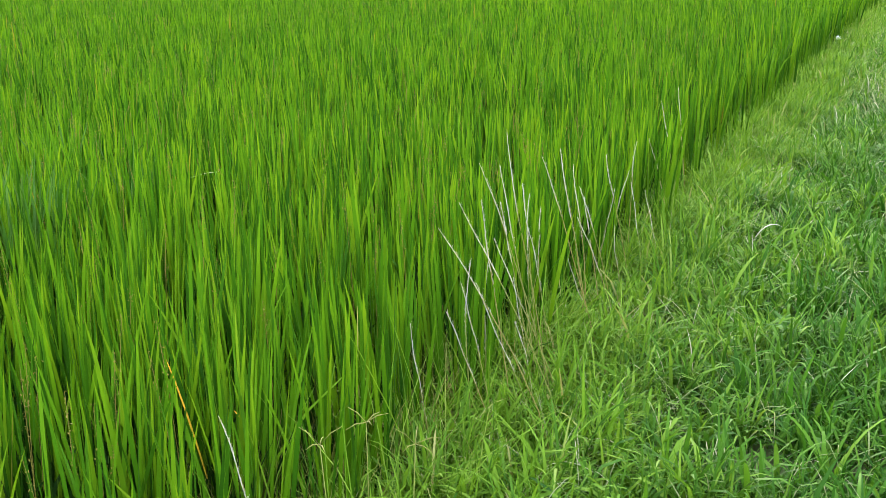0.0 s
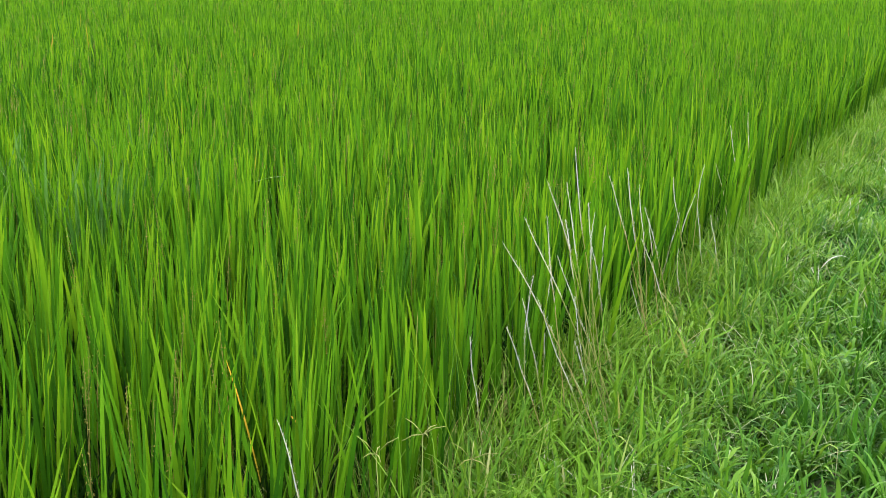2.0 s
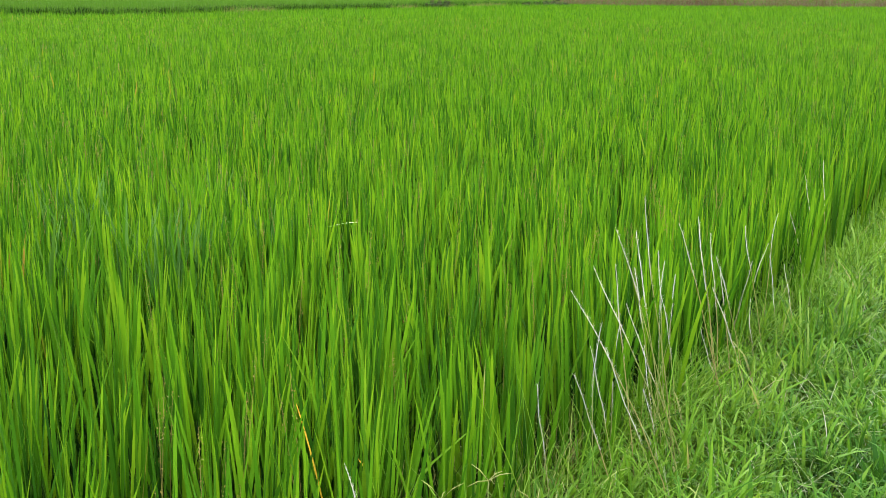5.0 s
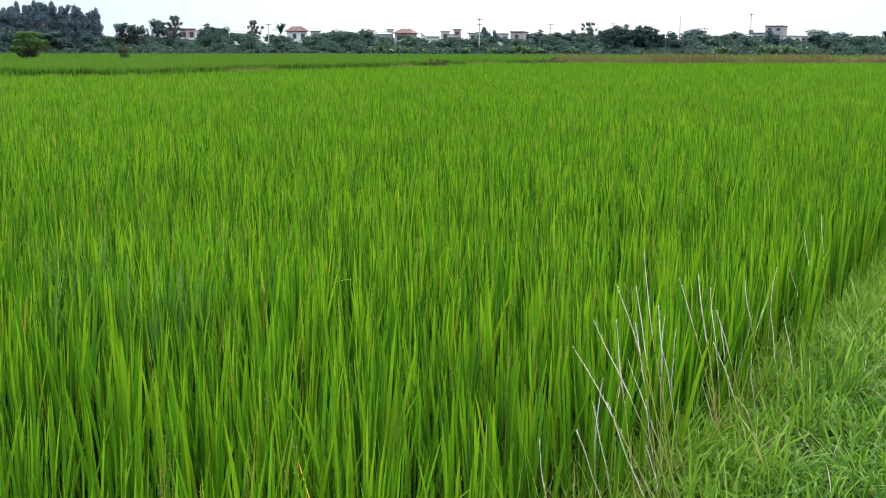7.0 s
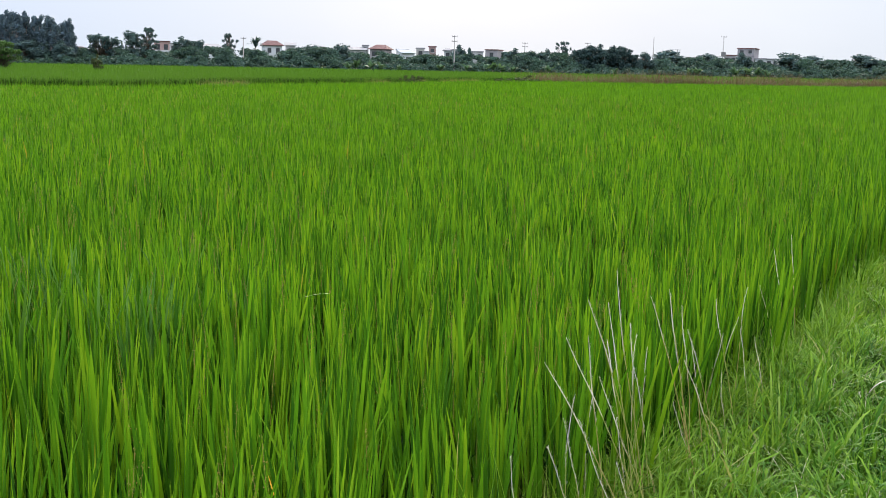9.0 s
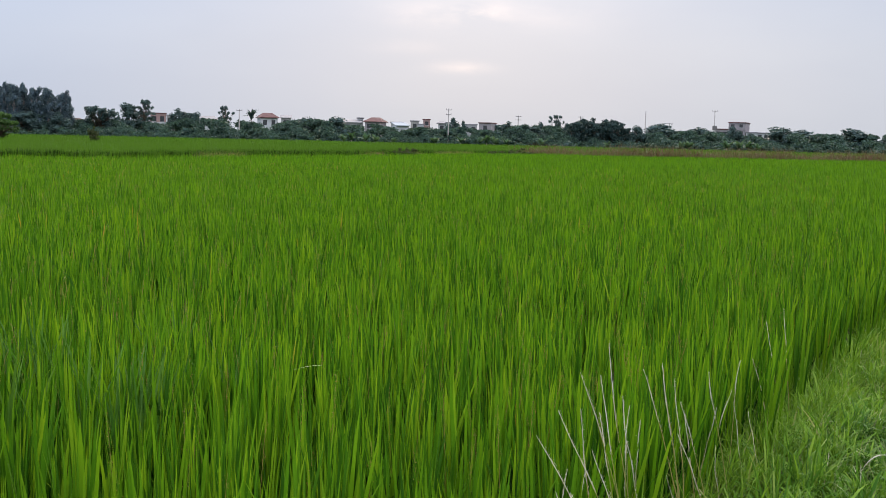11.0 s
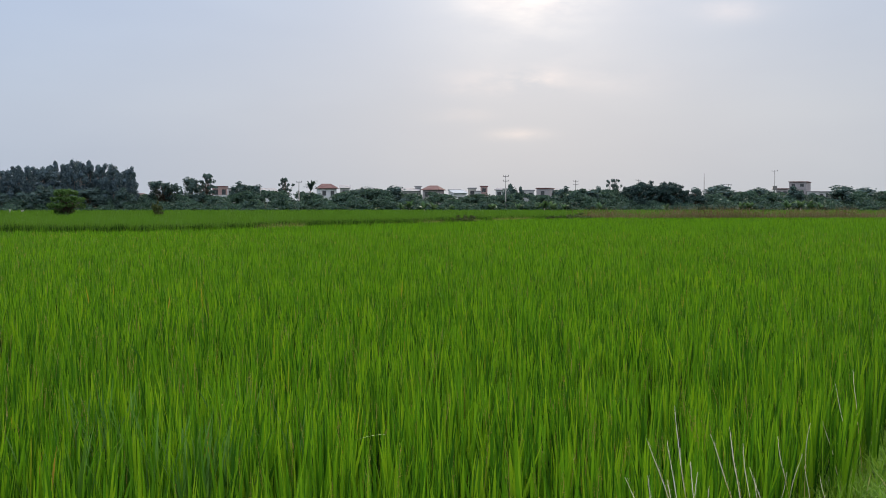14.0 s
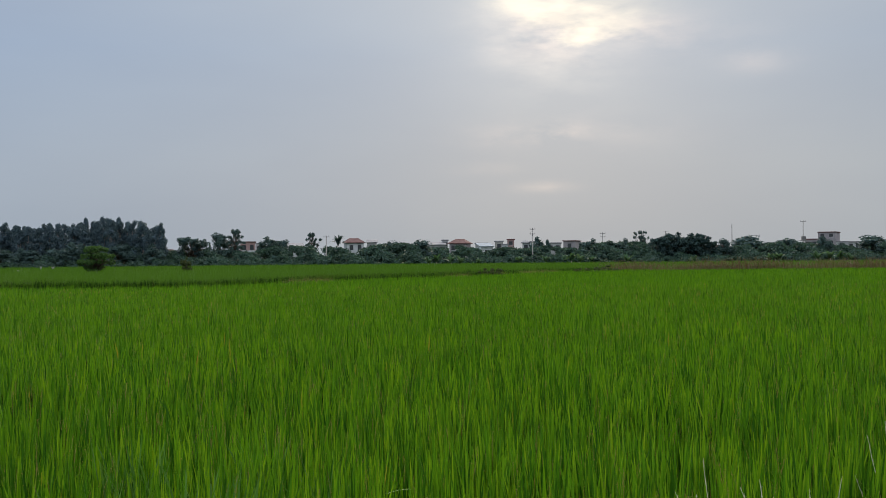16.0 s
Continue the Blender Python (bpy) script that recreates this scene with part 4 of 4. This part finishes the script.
def kind(name, count, builder):
    KINDS[name] = []
    for i in range(count):
        KINDS[name].append(builder(i))


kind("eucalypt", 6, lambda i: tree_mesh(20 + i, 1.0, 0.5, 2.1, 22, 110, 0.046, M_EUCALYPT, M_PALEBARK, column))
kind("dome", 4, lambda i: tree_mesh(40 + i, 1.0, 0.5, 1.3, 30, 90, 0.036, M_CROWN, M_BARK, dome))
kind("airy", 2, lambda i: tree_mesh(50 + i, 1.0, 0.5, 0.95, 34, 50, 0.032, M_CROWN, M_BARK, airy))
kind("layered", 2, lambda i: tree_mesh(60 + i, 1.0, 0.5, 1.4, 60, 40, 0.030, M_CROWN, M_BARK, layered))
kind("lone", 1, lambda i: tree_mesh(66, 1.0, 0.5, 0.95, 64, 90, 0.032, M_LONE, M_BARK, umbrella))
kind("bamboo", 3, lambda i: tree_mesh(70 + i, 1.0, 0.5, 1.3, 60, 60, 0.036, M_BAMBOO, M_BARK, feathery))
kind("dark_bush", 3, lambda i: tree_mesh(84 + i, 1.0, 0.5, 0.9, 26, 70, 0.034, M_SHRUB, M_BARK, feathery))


def palm_mesh(seed, leaf_count, trunk_h, mat, wide, droop):
    r = np.random.default_rng(seed)
    root = new("palm_tree")
    wood = Bits()
    tube(wood, [(0, 0, 0), (0.01, 0, trunk_h * 0.5), (0, 0.01, trunk_h)], [0.03, 0.024, 0.02], 7)
    part("trunk", wood.mesh("trunk", M_PALEBARK), root)
    crown = Bits()
    base = np.tile([(0, 0.005, trunk_h * 0.97)], (leaf_count, 1))
    blades(crown, r, base, r.uniform(0.35, 0.55, leaf_count), wide, r.uniform(0.1, 0.9, leaf_count), droop, 5)
    part("crown", crown.mesh("crown", mat), root)
    return root


kind("palm", 1, lambda i: palm_mesh(90, 34, 0.72, M_CROWN, 0.07, 1.6))
kind("banana", 3, lambda i: palm_mesh(95 + i, 11, 0.42, M_BANANA, 0.17, 1.0))

# the eucalyptus stand: height of its skyline along the azimuth
EUC = "slender eucalyptus tree with dark clumped foliage in a stand"
SKYLINE = [(-31, 7.0), (-21.2, 7.3), (-20.9, 7.8), (-20.6, 6.9), (-20.3, 7.5), (-19.8, 7.1), (-19.3, 7.6), (-18.7, 7.4), (-18.1, 7.6), (-17.5, 8.7), (-17.2, 7.9), (-16.9, 8.3), (-16.3, 8.1), (-15.9, 8.2), (-15.3, 7.6), (-14.9, 7.4), (-14.55, 7.0), (-14.25, 8.1), (-13.95, 6.7)]
for k in range(104):
    az = -30.5 + k * 0.16 + rng.normal(0, 0.05)
    tall = float(np.interp(az, [q[0] for q in SKYLINE], [q[1] for q in SKYLINE]))
    behind = k % 3 == 2
    plant("eucalypt", az, 185 + rng.uniform(-8, 8) + (8 if behind else 0), (tall + 0.45) * (0.9 if behind else 1) + rng.normal(0, 0.32), (3.2 if behind else 2.4) + rng.uniform(-0.5, 0.6), EUC, group="eucalyptus stand")
for k in range(26):
    az = -28 + k * 0.54 + rng.normal(0, 0.15)
    plant("dome", az, 176 + rng.uniform(-4, 4), 4.4 + rng.uniform(-0.8, 0.9), 4.6 + rng.uniform(-0.8, 0.8), "dark leafy tree under the eucalyptus stand", group="understorey trees")
plant("lone", -17.2, 100, 3.15, 3.3, "small spreading green tree standing alone in the rice", turn=0)
plant("dark_bush", -12.87, 100, 2.35, 1.05, "small dark bush standing alone in the rice", "bush")
for az, d, h, w in [(2.3, 67.5, 1.05, 0.9), (2.65, 68.0, 1.15, 0.8), (3.88, 70.0, 0.8, 0.8), (5.88, 76, 0.85, 0.8), (6.7, 77.5, 0.8, 1.0), (7.1, 78, 0.95, 1.2), (7.9, 80.5, 0.9, 1.5), (8.3, 81, 1.1, 1.3), (8.75, 82, 1.0, 1.3)]:
    plant("dark_bush", az, d, h + 0.25, w * 1.5, "low dark shrub on the far bund", "bush", "shrubs on the bund")
# single trees that stand out of the far thicket: azimuth, distance, height, width
for az, d, h, w, kd in [(-12.63, 182, 5.5, 4.3, "airy"), (-11.25, 190, 6.1, 3.0, "dome"), (-10.5, 186, 6.0, 2.8, "layered"), (-8.75, 196, 5.3, 3.7, "airy"), (-8.04, 182, 4.8, 1.7, "dome"), (-6.63, 190, 5.5, 2.1, "layered"),
                        (-2.57, 196, 5.0, 3.6, "dome"), (-1.13, 182, 5.0, 3.0, "dome"), (4.76, 190, 5.0, 1.8, "dome"), (5.24, 186, 4.5, 1.2, "dome"), (7.46, 196, 4.5, 3.0, "airy"), (8.73, 182, 4.3, 3.7, "dome"), (9.24, 190, 4.7, 1.1, "dome"),
                        (9.97, 186, 5.4, 1.9, "layered"), (10.55, 196, 4.6, 1.7, "dome"), (14.07, 182, 4.6, 1.8, "dome"), (15.34, 190, 4.8, 4.4, "dome"), (16.54, 186, 3.9, 2.3, "dome"), (17.2, 196, 4.4, 3.4, "dome"), (18.68, 182, 4.4, 2.4, "dome"),
                        (19.66, 190, 3.4, 2.9, "dome"), (20.93, 186, 4.6, 4.7, "dome"), (22.05, 196, 4.3, 4.9, "dome"), (24.3, 185, 4.5, 4.5, "dome"), (26.5, 185, 4.6, 4.5, "dome")]:
    plant(kd, az, d, h * (1.13 if kd == "airy" else 1.09) + 0.15, w * {"layered": 1.5, "airy": 1.75}.get(kd, 1.85), "dark green broadleaf tree rising from the far thicket", group="far trees")
for az, w, h in ((10.95, 2.2, 4.9), (11.25, 2.7, 5.6), (11.86, 2.7, 5.3), (12.25, 2.6, 5.1), (12.62, 3.0, 5.6), (13.12, 2.5, 5.0), (13.4, 1.6, 4.2)):
    plant("bamboo", az, 178, h + 0.25, w * 1.7, "dense dark feathery bamboo clump", "bamboo", "bamboo clumps")
plant("palm", -5.33, 215, 6.1, 4.4, "tall palm with drooping fronds beside a house", "palm")
for az, d, h in [(-0.75, 168, 2.5), (-0.35, 168, 2.8), (0.4, 168, 2.7), (0.85, 169, 2.4), (1.75, 168, 2.2), (3.9, 170, 2.5), (5.2, 170, 2.6), (6.2, 170, 2.6), (6.5, 170, 2.9), (6.9, 170, 2.6), (7.5, 170, 2.5), (9.3, 170, 2.6), (12.6, 168, 2.2), (16.2, 170, 2.5), (16.6, 170, 2.8), (18.4, 170, 3.0), (19.0, 170, 3.1), (19.4, 171, 2.9), (19.9, 170, 2.6)]:
    plant("banana", az, d - 2.6, h, h, "banana plant with pale ragged leaves", "banana plant", "banana plants")

# the thicket in front of the village: elevation of its top, in degrees, along the azimuth
TOPS = [(-45, 0.65), (-14, 0.55), (-13.3, 0.47), (-12.4, 0.55), (-11, 0.50), (-10.2, 0.45), (-9.4, 0.43), (-8.6, 0.70), (-7, 0.71), (-5.6, 0.65), (-5.0, 0.57), (-4.4, 0.49), (-3.9, 0.57), (-3.2, 0.79), (-2, 0.79), (-1, 0.67), (-0.6, 0.55), (0.2, 0.57), (0.8, 0.63), (1.6, 0.49), (2.4, 0.39),
        (2.8, 0.51), (3.6, 0.57), (4.1, 0.45), (4.5, 0.51), (5.4, 0.61), (6.1, 0.49), (6.8, 0.47), (7.4, 0.65), (8.5, 0.80), (10, 0.75), (10.8, 0.67), (13.2, 0.37), (14.2, 0.27), (14.6, 0.50), (16, 0.65), (18, 0.61), (19, 0.51), (20, 0.41), (20.5, 0.55), (22, 0.65), (60, 0.65)]
thicket = Bits()
for k in range(2300):
    az = -14 + 45 * ((k * 0.75488) % 1.0) if k < 1300 else rng.uniform(-31, -14) if k < 1500 else rng.uniform(-45, 60) if k < 1600 else -30 + 61 * ((k * 0.75488) % 1.0)
    d = 169 + 28 * ((k * 0.618) % 1.0) if k < 1600 else rng.uniform(167.5, 170)
    rad = rng.uniform(0.45, 1.15) if k < 1600 else rng.uniform(0.4, 0.8)
    x, y, _ = polar(az, d)
    top = EYE + d * math.tan(radians(np.interp(az, [q[0] for q in TOPS], [q[1] for q in TOPS]) * rng.uniform(0.85, 1.0)))
    if d < 180:
        top *= 0.45 + 0.04 * (d - 169)
    top = top if k < 1600 else rng.uniform(0.7, 1.5)
    deep = max(FLOOR + 0.2, top - rad * 0.8 - (0 if k % 3 else rng.uniform(0, 1.4)))
    lump(thicket, rng, (x, y, deep), rad * 0.6, 0.7)
    leaves(thicket, rng, clump(rng, (x, y, deep), rad * 1.05, 95, 0.7), 0.20)
fill = np.random.default_rng(71)
for k in range(380):
    az, d, rad = -14 + 45 * ((k + fill.random()) / 380), fill.uniform(172, 184), fill.uniform(0.5, 1.0)
    x, y, _ = polar(az, d)
    top = EYE + d * math.tan(radians(np.interp(az, [q[0] for q in TOPS], [q[1] for q in TOPS]))) * fill.uniform(0.35, 0.7)
    deep = max(FLOOR + 0.2, top * fill.uniform(0.55, 0.85) - rad * 0.8)
    lump(thicket, fill, (x, y, deep), rad * 0.6, 0.7)
    leaves(thicket, fill, clump(fill, (x, y, deep), rad * 1.05, 95, 0.7), 0.20)
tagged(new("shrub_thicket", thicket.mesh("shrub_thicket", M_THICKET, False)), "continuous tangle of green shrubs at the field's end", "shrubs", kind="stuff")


# ---- village ----
def house(az, d, wide, deep, high, storeys, wall, roof, style, turn=0.0, label="", balcony=False):
    """A house with walls, roof, windows and door, its front to the fields."""
    x, y, _ = polar(az, d)
    root = new("house")
    root.matrix_basis = pose(x, y, FLOOR - 0.03, 0, 0, -az + turn)
    b = Bits()
    box(b, (-wide / 2, 0, 0), (wide / 2, deep, high))
    for k in range(1, storeys):
        box(b, (-wide / 2 - 0.12, -0.12, high * k / storeys - 0.12), (wide / 2 + 0.12, 0.003, high * k / storeys + 0.10))
    part("wall", b.mesh("wall", WALLS[wall], False), root)
    r = Bits()
    if style == "gable":
        e, up = 0.45, wide * 0.26
        verts = [(-wide / 2 - e, -e, high - 0.05), (wide / 2 + e, -e, high - 0.05), (wide / 2 + e, deep + e, high - 0.05), (-wide / 2 - e, deep + e, high - 0.05), (-wide / 2 + wide * 0.22, deep / 2, high + up), (wide / 2 - wide * 0.22, deep / 2, high + up)]
        verts += [(vx, vy, vz + 0.16) for vx, vy, vz in verts]
        quads = [(6, 7, 11, 10), (8, 9, 10, 11), (0, 3, 2, 1), (0, 1, 7, 6), (1, 2, 8, 7), (2, 3, 9, 8), (3, 0, 6, 9)]
        tris = [t for q in quads for t in ((q[0], q[1], q[2]), (q[0], q[2], q[3]))] + [(7, 8, 11), (9, 6, 10)]
        r.add(verts, tris, [(0.5, 0.5)] * 12)
    elif style == "shed":
        verts = [(-wide / 2 - 0.3, -0.4, high - 0.05), (wide / 2 + 0.3, -0.4, high - 0.05), (wide / 2 + 0.3, deep + 0.3, high + 0.75), (-wide / 2 - 0.3, deep + 0.3, high + 0.75)]
        verts += [(vx, vy, vz + 0.12) for vx, vy, vz in verts]
        quads = [(4, 5, 6, 7), (0, 3, 2, 1), (0, 1, 5, 4), (1, 2, 6, 5), (2, 3, 7, 6), (3, 0, 4, 7)]
        r.add(verts, [t for q in quads for t in ((q[0], q[1], q[2]), (q[0], q[2], q[3]))], [(0.5, 0.5)] * 8)
    else:
        box(r, (-wide / 2 - 0.2, -0.2, high + 0.003), (wide / 2 + 0.2, deep + 0.2, high + 0.25))
    part("roof", r.mesh("roof", ROOFS[roof], False), root)
    cols = max(1, round(wide / 2.2))
    for s in range(storeys):
        z = high * s / storeys + high / storeys * 0.35
        for c in range(cols):
            cx = wide * ((c + 0.5) / cols - 0.5)
            w = Bits()
            box(w, (cx - 0.5, -0.04, z), (cx + 0.5, 0.02, z + high / storeys * 0.45))
            win = part("window", w.mesh("window", M_GLASS, False), root, "dark glazed window")
            f = Bits()
            box(f, (cx - 0.58, -0.09, z - 0.09), (cx + 0.58, -0.045, z - 0.003))
            part("sill", f.mesh("sill", WALLS["white"], False), win)
    if balcony:
        w = Bits()
        box(w, (-wide / 2, -1.1, high / storeys), (wide / 2, -0.125, high / storeys + 0.14))
        box(w, (-wide / 2, -1.1, high / storeys + 0.143), (wide / 2, -1.02, high / storeys + 0.95))
        part("balcony", w.mesh("balcony", WALLS["white"], False), root)
    return tagged(root, label, "house", "village houses")


house(-13.6, 235, 3.2, 6, 3.0, 1, "pink", "red", "gable", 10, "low brick house with a red tiled roof behind trees")
house(-9.84, 300, 3.9, 8, 6.2, 2, "pink", "red", "flat", 0, "two-storey pink house with a flat roof", True)
house(-9.3, 310, 1.6, 6, 5.9, 2, "grey", "grey", "flat", 0, "narrow grey house beside the pink one")
house(-7.5, 300, 5.0, 7, 5.2, 2, "white", "grey", "shed", 6, "white house with a grey sheet roof behind trees")
house(-4.45, 300, 4.4, 7, 5.9, 2, "white", "red", "gable", 8, "two-storey white house with a red hipped roof", True)
house(-3.62, 302, 2.6, 6, 6.0, 2, "grey", "grey", "shed", 0, "grey house with a thin flat sheet roof")
house(-2.85, 310, 3.4, 6, 5.3, 2, "cream", "grey", "flat", 0, "pale cream house far behind the shrubs")
house(-0.30, 300, 4.4, 8, 5.2, 2, "grey", "grey", "shed", 0, "grey house with a sloping sheet roof")
house(0.10, 306, 1.6, 6, 6.4, 3, "grey", "grey", "flat", 0, "narrow grey stair tower beside a house")
house(0.72, 300, 4.2, 8, 5.5, 2, "mauve", "red", "gable", -12, "pale house with a red tiled roof half hidden by trees")
house(1.95, 300, 3.2, 7, 5.4, 2, "grey", "grey", "flat", 0, "grey house with a wide flat roof edge")
house(2.25, 262, 2.9, 6, 4.3, 1, "white", "blue", "shed", 10, "white shed under a pale blue sheet roof")
house(2.85, 310, 2.2, 7, 6.0, 2, "cream", "grey", "flat", 0, "small cream house with a roof room")
house(3.15, 305, 1.7, 6, 5.1, 2, "white", "grey", "flat", 0, "low white house with a flat roof")
house(3.45, 310, 1.9, 7, 6.5, 3, "pink", "red", "flat", 0, "narrow pinkish tower house")
house(4.22, 300, 1.9, 6, 5.5, 2, "white", "grey", "gable", 0, "narrow white house with a pointed gable")
house(4.6, 296, 1.7, 6, 5.6, 2, "white", "grey", "flat", 0, "narrow white house beside the pole")
house(5.65, 310, 3.8, 7, 5.4, 2, "grey", "grey", "flat", 0, "low grey house behind banana plants")
house(6.42, 300, 3.3, 8, 5.8, 2, "mauve", "red", "flat", -10, "greyish pink house with a red roof edge")
house(7.0, 305, 2.2, 8, 5.2, 2, "white", "grey", "shed", -10, "white house stepping down beside the pink one")
house(7.75, 320, 3.0, 7, 5.0, 2, "grey", "grey", "flat", 0, "grey house far behind the trees")
house(13.86, 240, 4.2, 6, 2.7, 1, "pink", "red", "gable", 0, "low house with a faded red tiled roof")
house(14.7, 330, 2.6, 7, 5.6, 2, "grey", "grey", "flat", 0, "grey house far behind the trees")
house(16.9, 330, 2.4, 7, 5.6, 2, "white", "grey", "flat", 0, "white house far behind the trees")
house(18.12, 330, 3.4, 8, 5.9, 2, "mauve", "red", "flat", 0, "lower pinkish annex beside the tall block")
house(18.85, 340, 4.8, 9, 8.0, 4, "mauve", "red", "flat", -8, "tall narrow block with a flat roof")
house(19.55, 340, 3.2, 8, 5.2, 2, "white", "grey", "flat", 0, "white house with a flat roof")
house(20.1, 345, 3.5, 8, 5.2, 2, "grey", "grey", "flat", 0, "grey house with a flat roof slab", True)


def power_pole(az, d, high, arms, label, platform=False):
    x, y, _ = polar(az, d)
    root = new("power_pole")
    root.matrix_basis = pose(x, y, FLOOR - 0.03, 0, 0, -az + 12)
    b = Bits()
    slim = d / 250
    tube(b, [(0, 0, 0), (0, 0, high)], [0.15 * slim, 0.09 * slim], 10)
    part("post", b.mesh("post", M_CONCRETE), root)
    for k in range(arms):
        z = high - 0.25 - 0.75 * k
        b = Bits()
        box(b, (-0.62 * slim, -0.17 * slim, z), (0.62 * slim, -0.09 * slim, z + 0.08))
        arm = part("crossarm", b.mesh("crossarm", M_IRON, False), root)
        for cx in (-0.55 * slim, 0.0, 0.55 * slim):
            b = Bits()
            tube(b, [(cx, -0.13 * slim, z + 0.08), (cx, -0.13 * slim, z + 0.18), (cx, -0.13 * slim, z + 0.28)], [0.02, 0.05, 0.03], 8)
            part("insulator", b.mesh("insulator", M_CONCRETE), arm)
    if platform:
        b = Bits()
        box(b, (-0.85, -0.7, high * 0.52), (0.85, -0.11, high * 0.52 + 0.12))
        part("platform", b.mesh("platform", M_IRON, False), root)
        b = Bits()
        box(b, (-0.45, -0.6, high * 0.52 + 0.123), (0.45, -0.15, high * 0.52 + 0.95))
        part("transformer", b.mesh("transformer", M_IRON, False), root)
    return tagged(root, label, "power pole", "power poles")


POLE = "slim grey concrete power pole with crossarms above the trees"
POLES = [(-5.93, 178, 5.43, 1), (4.55, 178, 6.37, 2), (8.08, 255, 7.1, 2), (11.2, 300, 8.2, 1), (14.42, 250, 8.5, 0), (15.6, 320, 7.3, 1), (17.77, 250, 9.0, 1)]
for az, d, high, arms in POLES:
    power_pole(az, d, high, arms, POLE, az > 17)


def marker(az, d, wide, high):
    """A small whitewashed concrete post with a cap."""
    x, y, _ = polar(az, d)
    root = new("boundary_post")
    root.matrix_basis = pose(x, y, FLOOR - 0.03, 0, 0, -az)
    b = Bits()
    box(b, (-wide / 2, -wide / 2, 0), (wide / 2, wide / 2, high))
    part("post", b.mesh("post", M_CONCRETE, False), root)
    b = Bits()
    box(b, (-wide * 0.65, -wide * 0.65, high + 0.003), (wide * 0.65, wide * 0.65, high + 0.08))
    part("cap", b.mesh("cap", M_CONCRETE, False), root)
    return tagged(root, "small whitewashed concrete post at the field's edge", "post", "posts at the field's edge")


for az, d, wide, high in ((-20.72, 112, 0.13, 0.95), (-19.7, 140, 0.2, 1.1), (-19.15, 140, 0.26, 1.05)):
    marker(az, d, wide, high)

for protos in KINDS.values():
    for proto in protos:
        for ob in [*proto.children_recursive, proto]:
            bpy.data.objects.remove(ob)
